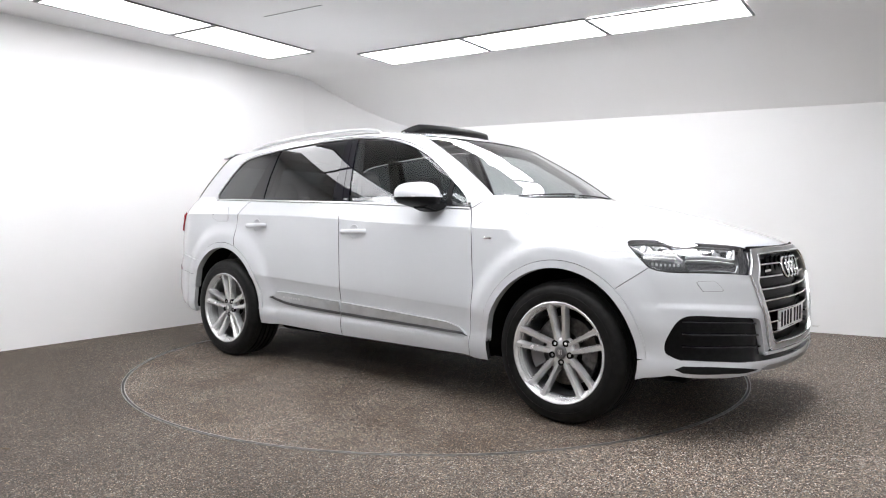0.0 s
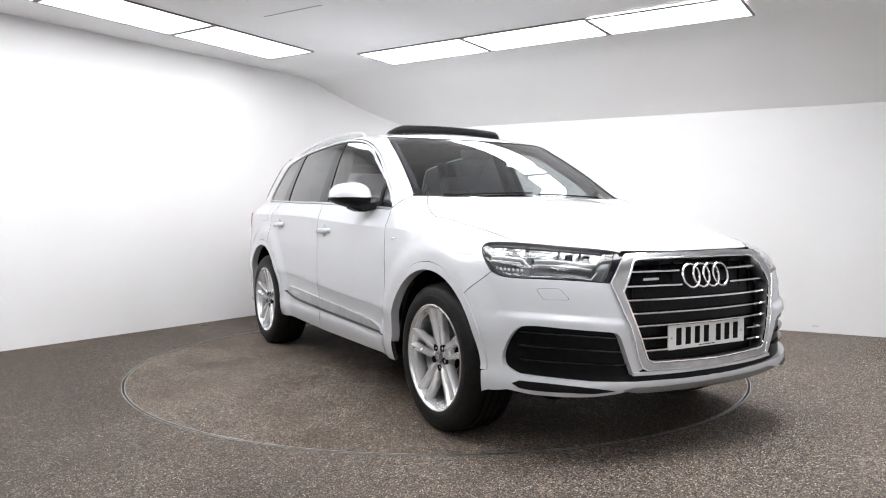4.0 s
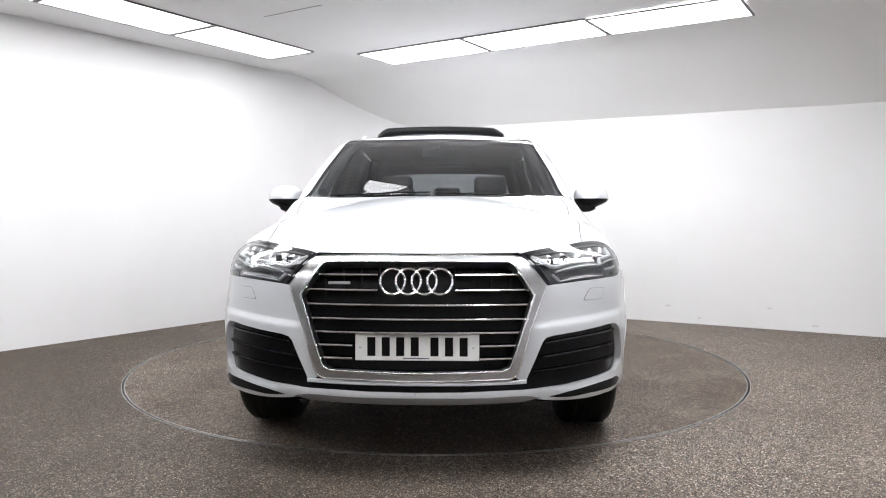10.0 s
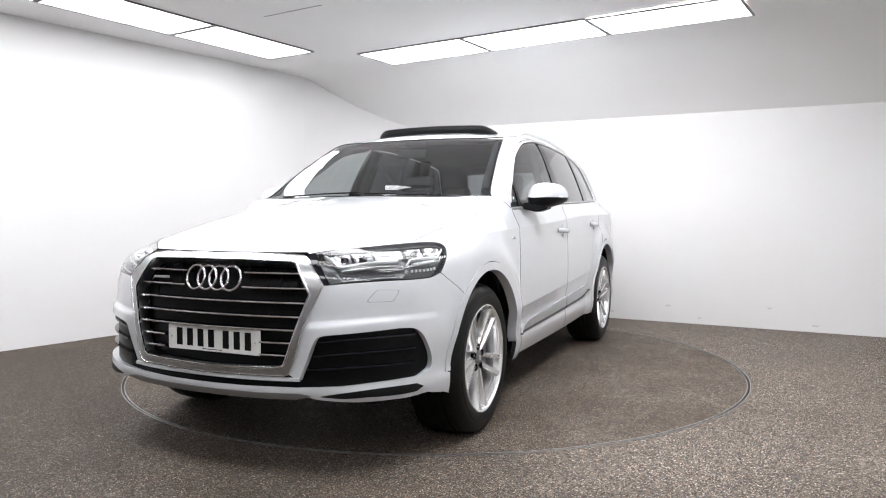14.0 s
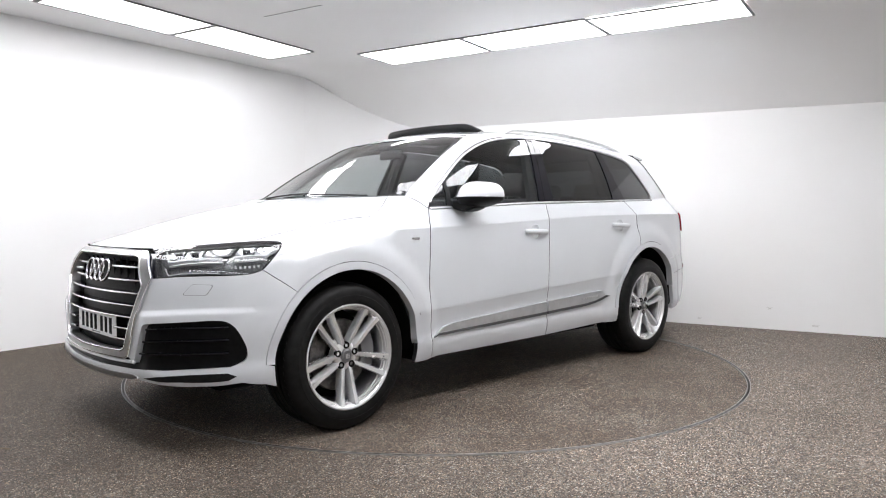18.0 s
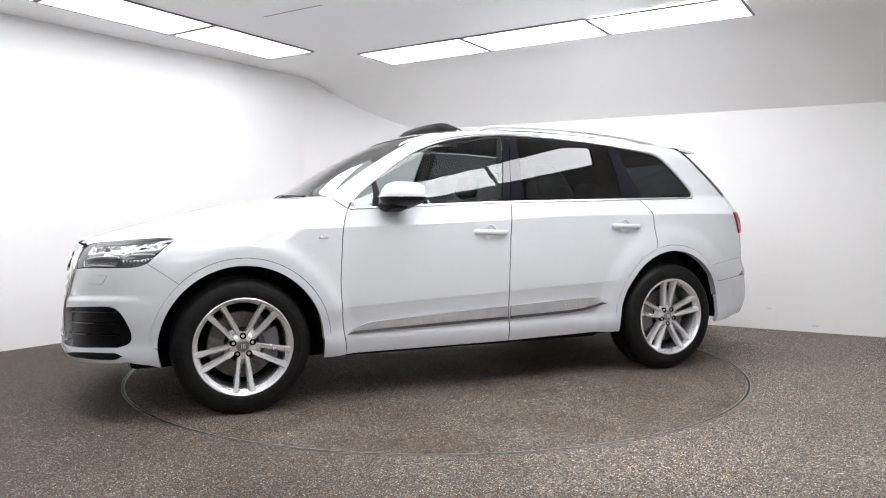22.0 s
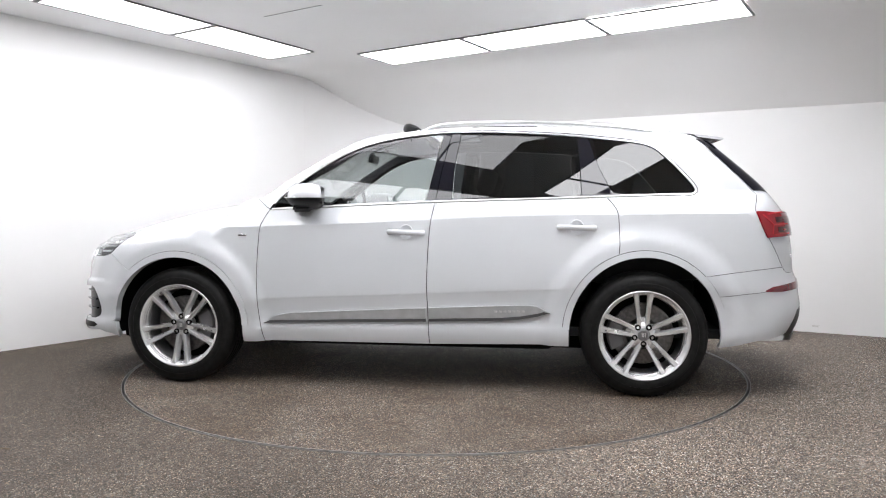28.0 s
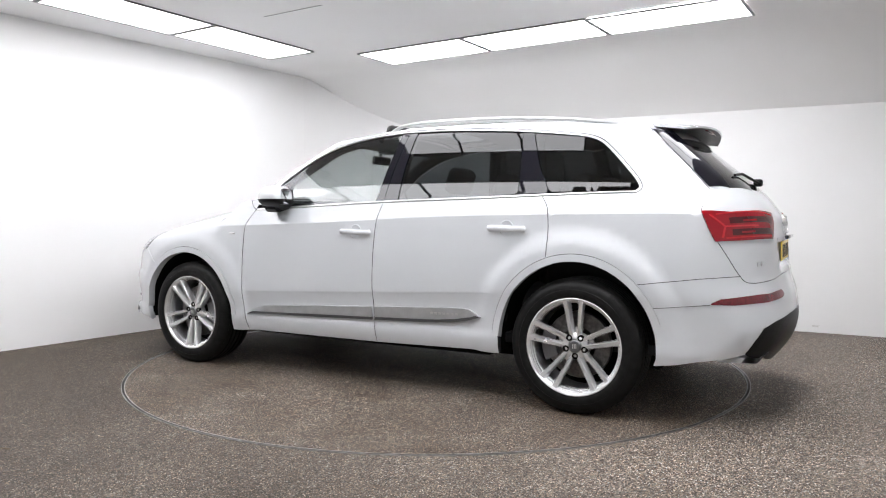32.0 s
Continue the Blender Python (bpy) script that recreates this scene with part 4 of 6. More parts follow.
    panel("rear_window", [skin(g2, SIDE_D, offset=-0.008, thick=0.004, mirror=mir)], M_PRIVACY, rear_door, "dark tinted side window glass")
    c_back = [(-1.315, zb(-1.315)), (-1.235, 1.40), (-1.165, zt(-1.165))]
    bp3 = cat(along(on_side(*c_front), 0.05), glass_line(-1.095, -1.165, 3), along(on_side(*c_back[::-1]), 0.05), belt_line(-1.315, -1.122, 5))
    panel("pillar_cover", [skin(bp3, SIDE_D, offset=-0.003, thick=0.02, mirror=mir)], M_GLOSSBLACK, rear_door, "gloss black pillar cover")
    g3 = cat(belt_line(-1.315, -1.75, 10), dlo_tail()[::-1], glass_line(-1.43, -1.165, 10), along(on_side(*c_back[::-1]), 0.05))
    panel("quarter_window", [skin(g3, SIDE_D, offset=-0.006, thick=0.004, mirror=mir)], M_PRIVACY, frame_ob, "dark tinted rear quarter glass")
    # bright line round the windows
    upper = cat(glass_line(0.855, -1.43, 90, TRIM * 0.5), dlo_tail(TRIM * 0.5))
    strip_part("window_trim", upper, TRIM * 0.8, M_SATIN, frame_ob, "satin silver window surround", 0.003, mir)
    strip_part("waist_trim", belt_line(0.868, -1.77, 60, -0.007), 0.012, M_SATIN, frame_ob, "satin silver waist strip", 0.004, mir)
    # wheel arch lips
    for front, a0, a1, who in ((True, 3.0, 178.0, wing), (False, 3.0, 163.5, frame_ob)):
        cx, (rx, rz) = (WHEEL_X, ARCH_F) if front else (-WHEEL_X, ARCH_R)
        lip_loop = cat(arch(front, a0, a1, LIP, 48), arch(front, a1, a0, 0.0, 48))
        panel("wheel_arch_lip", [skin(lip_loop, SIDE_D, offset=0.004, thick=0.05, gap=0.001, grid=0.05, mirror=mir)], M_PAINT, who, "white wheel arch flare")
        # dark liner behind
        bm = bmesh.new()
        rings = []
        for y in (0.905, 0.86, 0.60, 0.45):
            ring = [bm.verts.new((cx + (rx + 0.02) * math.cos(radians(a)), s * y, WHEEL_Z + (rz + 0.02) * math.sin(radians(a)))) for a in range(-8, 190, 6)]
            rings.append(ring)
        for a, b in zip(rings, rings[1:]):
            for i in range(len(a) - 1):
                bm.faces.new((a[i], a[i + 1], b[i + 1], b[i]))
        bm.faces.new(rings[-1])
        part("wheel_well", bm, M_DARK, who, "black wheel arch liner")
    # lower blade
    blade_up = [(0.905, 0.414), (0.875, 0.437), (0.83, 0.462), (0.75, 0.482), (0.26, 0.509), (-0.18, 0.531), (-0.63, 0.551), (-0.80, 0.556), (-0.85, 0.552), (-0.935, 0.509)]
    blade_low = [(-0.935, 0.508), (-0.86, 0.486), (-0.75, 0.466), (-0.63, 0.456), (-0.18, 0.442), (0.26, 0.430), (0.905, 0.411)]
    for door, x0, x1 in ((front_door, 0.905, -0.172), (rear_door, -0.178, -0.935)):
        def clip(pts):
            q = along([(x, 0, z) for x, z in pts], 0.02)[:, [0, 2]]
            return q[(q[:, 0] <= x0 + 1e-6) & (q[:, 0] >= x1 - 1e-6)]
        up, lo = clip(blade_up), clip(blade_low)
        mid = lo.copy()
        mid[:, 1] += 0.019
        keep = mid[:, 1] < np.interp(mid[:, 0], up[::-1, 0], up[::-1, 1]) - 0.001
        mid = mid[keep]
        loop = cat(on_side(*up), on_side(*mid))
        panel("blade", [skin(loop, SIDE_D, offset=0.013, thick=0.016, grid=0.03, gap=0.001, mirror=mir)], M_BLADE, door, "silver grey door blade")
        loop = cat(on_side(*mid[::-1]), on_side(*lo))
        panel("blade_strip", [skin(loop, SIDE_D, offset=0.015, thick=0.018, grid=0.03, gap=0.001, mirror=mir)], M_BLADEDARK, door, "dark grey strip under the blade")
    for i in range(7):
        q = on_side((-0.60 - 0.028 * i, 0.512 + 0.0007 * i))[0]
        part("blade_mark", box((0.019, 0.002, 0.013), (q[0], s * (q[1] + 0.0135), q[2]), 0.0005), M_SATIN, rear_door)
    return wing, front_door, rear_door, frame_ob, gate, roof_edge, a_front, bumper_top, arch_r_back


sides = {s: build_side(s) for s in (1, -1)}
gate_line, roof_line, a_line = sides[1][4], sides[1][5], sides[1][6]


def mirrored(line):
    """A line on the left half run on over its mirror image, as a closed loop."""
    q = np.array(line)
    other = (q * (1, -1, 1))[::-1]
    return cat(q, other)


def build_top():
    bonnet_loop = mirrored(cat(bonnet_front, lamp_top, bonnet_side, cowl))
    bonnet = painted("bonnet", bonnet_loop, (0.3, 0, 1), car, "glossy white bonnet")
    screen_low = along(P((1.115, 0.0, 1.232), (1.10, 0.28, 1.23), (1.06, 0.55, 1.216), (1.005, 0.745, 1.205)), 0.05, round_off=True)
    head = along(P((0.28, 0.625, 1.645), (0.335, 0.45, 1.645), (0.365, 0.2, 1.648), (0.37, 0.0, 1.648)), 0.05, round_off=True)
    a_in = along(np.concatenate([screen_low[-1:], a_line[1:]]), 0.05)
    loop = mirrored(cat(screen_low, a_in, head))
    screen = panel("windscreen", [skin(loop, (0.6, 0, 0.8), offset=-0.004, thick=0.006, gap=0.003)], M_SCREEN, car, "clear laminated windscreen")
    # dark printed edge of the screen
    edge_in = loop + (np.array([0.72, 0.0, 1.42]) - loop) * np.array([0.036, 0.028, 0.036])
    liner_hole = along([(0.0, -0.44, 1.7), (0.0, 0.44, 1.7), (-0.38, 0.44, 1.71), (-0.38, -0.44, 1.71)], 0.08, closed=True)
    rim = skin(loop, (0.6, 0, 0.8), holes=[edge_in], offset=-0.007, thick=0.0, gap=0.003)
    panel("screen_border", [rim], M_GLOSSBLACK, screen, "black printed border")
    part("sensor_box", box((0.10, 0.13, 0.04), (0.345, 0.0, 1.605), 0.015, m=Matrix.Identity(4)), M_BLACK, screen, "dark sensor housing behind the glass")
    rear_edge = along(P((-1.80, 0.57, 1.635), (-1.84, 0.3, 1.655), (-1.85, 0.0, 1.66)), 0.06, round_off=True)
    opening = along([(0.02, -0.46, 1.7), (0.03, 0.0, 1.72), (0.02, 0.46, 1.7), (-0.85, 0.47, 1.71), (-0.85, -0.47, 1.71)], 0.06, closed=True)
    loop = mirrored(cat(head[::-1], roof_line, rear_edge))
    roof = painted("roof", loop, (0, 0, 1), car, "glossy white roof", holes=[snap(opening)], gap=0.001, lining=False)
    panel("headliner", [skin(loop, (0, 0, 1), holes=[snap(liner_hole)], offset=-0.05, thick=0, gap=0.02, grid=0.09)], M_LINER, roof, "grey cabin headliner")
    glass = along([(-0.40, -0.455, 1.7), (-0.40, 0.455, 1.7), (-0.84, 0.462, 1.71), (-0.84, -0.462, 1.71)], 0.06, closed=True)
    panel("sunroof_glass", [skin(snap(glass), (0, 0, 1), offset=0.004, thick=0.01)], M_PRIVACY, roof, "dark sunroof glass slid back")
    # raised wind deflector at the front of the sunroof
    verts, faces = [], []
    n = 25
    ring = [(0.115, 1.695), (0.130, 1.720), (0.124, 1.744), (0.107, 1.757), (0.082, 1.760), (0.050, 1.750), (0.050, 1.741), (0.075, 1.748), (0.094, 1.736), (0.09, 1.70)]
    for i in range(n):
        y = -0.468 + 0.936 * i / (n - 1)
        k = abs(y) / 0.468
        end = max(0.0, (k - 0.80) / 0.20)
        dx, dz = -0.050 * k * k - 0.05 * end**2, -0.010 * k**2 - 0.038 * end**2
        for x, z in ring:
            verts.append((x + dx, y, z + dz))
    m = len(ring)
    for i in range(n - 1):
        for j in range(m):
            k = (j + 1) % m
            faces.append((i * m + j, i * m + k, (i + 1) * m + k, (i + 1) * m + j))
    faces += [tuple(range(m))[::-1], tuple((n - 1) * m + j for j in range(m))]
    ob = obj_mesh("sunroof_deflector", verts, faces, M_BLACK, roof, "raised dark wind deflector", smooth=True)
    ob.data.set_sharp_from_angle(angle=radians(45))
    # roof rails
    for s in (1, -1):
        line = along([(-0.10, s * 0.605, 1.688), (-0.16, s * 0.605, 1.718), (-0.30, s * 0.605, 1.735), (-0.60, s * 0.603, 1.739), (-1.0, s * 0.596, 1.727), (-1.35, s * 0.588, 1.700), (-1.55, s * 0.580, 1.672), (-1.65, s * 0.575, 1.648)], 0.05, round_off=True)
        bm = tube(line - (0, 0, 0.017), 0.012, 10)
        part("roof_rail", bm, M_SATIN, roof, "low silver roof rail")
    fin = bmesh.new()
    base = [(-1.62, 0.0), (-1.66, 0.028), (-1.76, 0.034), (-1.80, 0.0), (-1.76, -0.034), (-1.66, -0.028)]
    lo = [fin.verts.new((x, y, 1.66)) for x, y in base]
    hi = [fin.verts.new((x * 0.35 - 1.775 * 0.65, y * 0.15, 1.716)) for x, y in base]
    for i in range(6):
        fin.faces.new((lo[i], lo[(i + 1) % 6], hi[(i + 1) % 6], hi[i]))
    fin.faces.new(hi)
    part("roof_aerial", fin, M_PAINT, roof, "white shark-fin aerial")
    return bonnet, screen, roof


bonnet, windscreen, roof = build_top()


# ---- the car's front ----
def on_face(sign, *pts):
    """(y, z) pairs on the nose (sign 1) or the tail (sign -1)."""
    q = np.array([(0.0, y, z) for y, z in pts], float)
    lo, hi = np.full(len(q), 1.2), np.full(len(q), 2.9)
    for _ in range(30):
        mid = (lo + hi) / 2
        q[:, 0] = sign * mid
        inside = hull(q) < 0
        lo, hi = np.where(inside, mid, lo), np.where(inside, hi, mid)
    q[:, 0] = sign * lo
    return q


def fill(pts, gap=0.03, soft=False):
    return along(np.array(pts), gap, round_off=soft)


NOSE_D = (0.8, 0.6, 0.0)
FRONT_D = (1, 0, 0.05)
frame_outer = cat(fill(on_face(1, (0.0, 0.931), (0.30, 0.931), (0.410, 0.929))), fill(on_face(1, (0.410, 0.929), (0.430, 0.925), (0.450, 0.915))), fill(on_face(1, (0.450, 0.915), (0.545, 0.812))),
                  fill(on_face(1, (0.545, 0.812), (0.482, 0.64), (0.428, 0.462))), fill(on_face(1, (0.428, 0.462), (0.416, 0.438), (0.390, 0.426)), 0.012), fill(on_face(1, (0.390, 0.426), (0.0, 0.420))))
frame_inner = cat(fill(on_face(1, (0.0, 0.910), (0.25, 0.910), (0.385, 0.907))), fill(on_face(1, (0.385, 0.907), (0.405, 0.900), (0.42, 0.885))), fill(on_face(1, (0.42, 0.885), (0.494, 0.772))),
                  fill(on_face(1, (0.494, 0.772), (0.45, 0.64), (0.402, 0.498))), fill(on_face(1, (0.402, 0.498), (0.39, 0.472), (0.362, 0.460)), 0.012), fill(on_face(1, (0.362, 0.460), (0.0, 0.452))))
fog_in = fill(on_face(1, (0.458, 0.408), (0.50, 0.505), (0.530, 0.578)), 0.025)
fog_roof = fill(np.concatenate([on_face(1, (0.530, 0.578), (0.545, 0.596), (0.575, 0.604), (0.70, 0.616)), P((2.20, 0.830, 0.628))]), 0.02)
fog_out = fill(P((2.20, 0.830, 0.628), (2.155, 0.876, 0.624), (2.122, 0.903, 0.598), (2.092, 0.918, 0.545), (2.070, 0.925, 0.485), (2.078, 0.915, 0.438), (2.13, 0.88, 0.412)), 0.012, True)
fog_top = cat(fog_in, fog_roof, fog_out)
fog_low = fill(np.concatenate([P((2.13, 0.88, 0.412)), on_face(1, (0.646, 0.393), (0.45, 0.381), (0.2, 0.376), (0.0, 0.375))]), 0.04)


def build_nose():
    top = new("front_bumper")
    top.parent = car
    tagged(top, "white sporty front bumper with black intakes")
    bottom = fill(np.concatenate([on_face(1, (0.0, 0.350), (0.25, 0.350), (0.45, 0.350), (0.56, 0.334), (0.64, 0.326)), P((2.22, 0.80, 0.333), (2.08, 0.895, 0.340), (1.98, 0.935, 0.318)), on_side((1.925, 0.298))]), 0.03)
    arch_front = np.concatenate([on_side((1.925, 0.298), (1.940, 0.35), (1.945, 0.40)), arch(True, 3.5, wing_cut_end_angle, LIP, 10)])
    half = cat(lamp_low, fill([lamp_low[-1], frame_outer[np.argmax(frame_outer[:, 1])]]), frame_outer[np.argmax(frame_outer[:, 1]):][frame_outer[np.argmax(frame_outer[:, 1]):][:, 1] > 0.40],
               fog_top, fog_low, bottom, arch_front, wing_cut[::-1])
    shell = panel("bumper_skin", [skin(half, NOSE_D, thick=0.035, gap=0.001), skin(half, NOSE_D, thick=0.035, gap=0.001, mirror=True)], M_PAINT, top, "glossy white bumper skin", edge=M_PAINT)
    # black intakes
    intake = cat(fog_top, fog_low, fill(on_face(1, (0.0, 0.416), (0.2, 0.417), (0.395, 0.418), (0.43, 0.42))))
    for mir in (False, True):
        grille = panel("corner_intake", [skin(intake, NOSE_D, offset=-0.030, thick=0, gap=-0.006, mirror=mir)], M_INTAKE, top, "black corner air intake")
        for z0, z1, y0 in ((0.575, 0.598, 0.545), (0.514, 0.538, 0.52), (0.454, 0.476, 0.485)):
            line = fill(np.concatenate([on_face(1, (y0, z0), (0.70, (z0 + z1) / 2 + 0.004)), P((2.14, 0.885, z1))]), 0.03, True)
            strip_part("intake_bar", line, 0.010, M_GLOSSBLACK, grille, "", 0.014, mir, -0.026)
        slot = fill(np.concatenate([on_face(1, (0.56, 0.350), (0.64, 0.364)), P((2.25, 0.775, 0.377), (2.14, 0.872, 0.384), (2.105, 0.89, 0.368), (2.14, 0.870, 0.353)), on_face(1, (0.74, 0.346), (0.65, 0.341), (0.56, 0.349))]), 0.03)
        panel("splitter_slot", [skin(cat(slot), NOSE_D, offset=0.002, thick=0.006, grid=0.03, gap=0, mirror=mir)], M_BLACK, top, "black slot above the splitter edge")
        cover = fill(P((2.240, 0.752, 0.791), (2.190, 0.814, 0.790), (2.185, 0.819, 0.787), (2.185, 0.819, 0.781), (2.203, 0.804, 0.747), (2.209, 0.799, 0.743), (2.268, 0.727, 0.742), (2.273, 0.720, 0.745), (2.272, 0.720, 0.751), (2.248, 0.744, 0.786), (2.240, 0.752, 0.791)), 0.012)
        cover = cat(cover)
        grown = cover + (cover - cover.mean(0)) * 0.045
        panel("washer_joint", [skin(grown, NOSE_D, offset=0.0008, thick=0.002, gap=0, mirror=mir)], M_BLADEDARK, top, "fine dark joint")
        panel("washer_cover", [skin(cover, NOSE_D, offset=0.0022, thick=0.003, gap=0, mirror=mir)], M_PAINT, top, "small white washer cover")
    under = on_face(1, *[(y, 0.4095 + 0.004 * (abs(y) / 0.46) ** 4) for y in np.linspace(-0.462, 0.462, 41)])
    strip_part("under_frame_strip", under, 0.016, M_PAINT, top, "thin white strip under the grille frame", 0.010)
    skid = mirrored(fill(on_face(1, (0.0, 0.352), (0.30, 0.352), (0.46, 0.356), (0.52, 0.348), (0.45, 0.330), (0.25, 0.325), (0.0, 0.324)), 0.03))
    panel("skid_plate", [skin(skid, FRONT_D, offset=0.003, thick=0.03, gap=0)], M_RIMSIDE, top, "satin grey lower skid strip")
    return top


front_bumper = build_nose()


def build_grille():
    top = new("grille")
    top.parent = car
    tagged(top, "large black grille in satin silver frame")
    panel("grille_frame", [skin(mirrored(frame_outer), FRONT_D, holes=[mirrored(frame_inner)], offset=0.010, thick=0.055, gap=0.001, grid=0.025)], M_FRAME, top, "satin silver surround", edge=M_FRAME)
    strip_part("inner_bead", np.concatenate([(frame_inner * (1, -1, 1))[::-1], frame_inner[1:]]), 0.010, M_CHROME, top, "bright inner bead", 0.003, False, 0.009)
    strip_part("outer_bead", np.concatenate([(frame_outer * (1, -1, 1))[::-1], frame_outer[1:]]), 0.006, M_CHROME, top, "bright outer bead", 0.003, False, 0.009)
    # Dark strip laid in for the shade of the shut gap below the bonnet.
    gap_line = on_face(1, *[(y, 0.9365 + 0.002 * (abs(y) / 0.45) ** 3) for y in np.linspace(-0.435, 0.435, 31)])
    strip_part("bonnet_gap", gap_line, 0.010, M_DARK, top, "dark strip put in as the shaded gap under the bonnet", 0.003, False, 0.009)
    panel("grille_back", [skin(mirrored(frame_inner), FRONT_D, offset=-0.065, thick=0, gap=-0.012)], M_BLACK, top, "black mesh behind the bars")
    rows = ((0.858, 0.432, 0.163), (0.795, 0.474, 0.163), (0.734, 0.470, 0), (0.675, 0.455, 0), (0.619, 0.438, 0), (0.564, 0.418, 0.268), (0.510, 0.402, 0.268))
    for z, y1, y0 in rows:
        spans = [(-y1, y1)] if y0 == 0 else [(-y1, -y0), (y0, y1)]
        for a, b in spans:
            ys = np.linspace(a, b, max(6, int((b - a) / 0.05)))
            c = on_face(1, *[(y, z) for y in ys]) + (-0.012, 0, 0)
            verts, faces = [], []
            prof = ((0.0030, 0.0042), (0.0052, 0.0008), (0.0046, -0.0034), (-0.045, -0.012), (-0.045, 0.004))
            for x, y, zz in c:
                verts += [(x + dx, y, zz + dz) for dx, dz in prof]
            slots = []
            for i in range(len(c) - 1):
                for j in range(5):
                    k = (j + 1) % 5
                    faces.append((5 * i + j, 5 * i + k, 5 * i + 5 + k, 5 * i + 5 + j))
                    slots.append(0 if j in (0, 1) else 1)
            faces += [tuple(range(5))[::-1], tuple(len(verts) - 5 + j for j in range(5))]
            slots += [1, 1]
            obj_mesh("grille_bar", verts, faces, [M_CHROME, M_GLOSSBLACK], top, "black bar with chrome edge", slots=slots)
    for y in np.linspace(-0.40, 0.40, 11):
        h = 0.42 - max(0, abs(y) - 0.30) * 1.2
        part("grille_rib", box((0.012, 0.006, h), (2.345 - 0.12 * y * y, y, 0.685), 0.001), M_BLACK, top)
    for y in (-0.0995, -0.0332, 0.0332, 0.0995):
        ring = [(2.404 - 0.05 * (0.052 * math.sin(a) / 0.05) * 0.25 - 0.2 * (y + 0.0525 * math.cos(a)) ** 2, y + 0.0525 * math.cos(a), 0.832 + 0.0525 * math.sin(a)) for a in np.linspace(0, 2 * math.pi, 49)[:-1]]
        part("emblem_ring", tube(ring, 0.0062, 8, closed=True), M_CHROME, top, "chrome ring")
    q = on_face(1, (-0.33, 0.824))[0]
    part("grille_badge", box((0.006, 0.094, 0.011), (q[0] - 0.012, q[1], q[2]), 0.002, m=Matrix.Identity(4)), M_SATIN, top, "small silver badge bar")
    plate = part("number_plate", box((0.006, 0.522, 0.112), (2.412, 0.004, 0.556), 0.004), M_PLATE, top, "white front plate with plain black bars", smooth=False)
    at = -0.214
    for i in range(7):
        w = 0.050
        if i == 4:
            at += 0.022
        part("plate_bar", box((0.001, 0.034, 0.079), (2.4154, at + w / 2, 0.559), 0.0), M_INK, plate)
        at += w + 0.011
    part("plate_bar", box((0.001, 0.11, 0.003), (2.4154, 0.0, 0.510), 0.0), M_INK, plate)
    for y in (-0.236, 0.240):
        part("plate_screw", lathe([(0.0, 0.004), (0.004, 0.0035), (0.006, 0.001), (0.006, 0.0)], 12), M_PAINT, plate, "white cap", m=pose(2.415, y, 0.556, 0, 90, 0))
    return top


grille = build_grille()
lamp_loop = cat(lamp_top, lamp_tip, lamp_back, lamp_low, lamp_inner)
lamp_hi = cat(lamp_top, lamp_tip)
lamp_lo = cat(lamp_inner[:1], lamp_low[::-1], lamp_back[::-1][:4])


def run_on(line, u):
    seg = np.linalg.norm(np.diff(line, axis=0), axis=1)
    acc = np.concatenate([[0], np.cumsum(seg)]) / seg.sum()
    return np.array([np.interp(u, acc, line[:, i]) for i in range(3)]).T


def lamp_at(u, v):
    """A place in the headlamp: u from the grille outward, v from below upward."""
    return run_on(lamp_lo, u) * (1 - v) + run_on(lamp_hi, u) * v


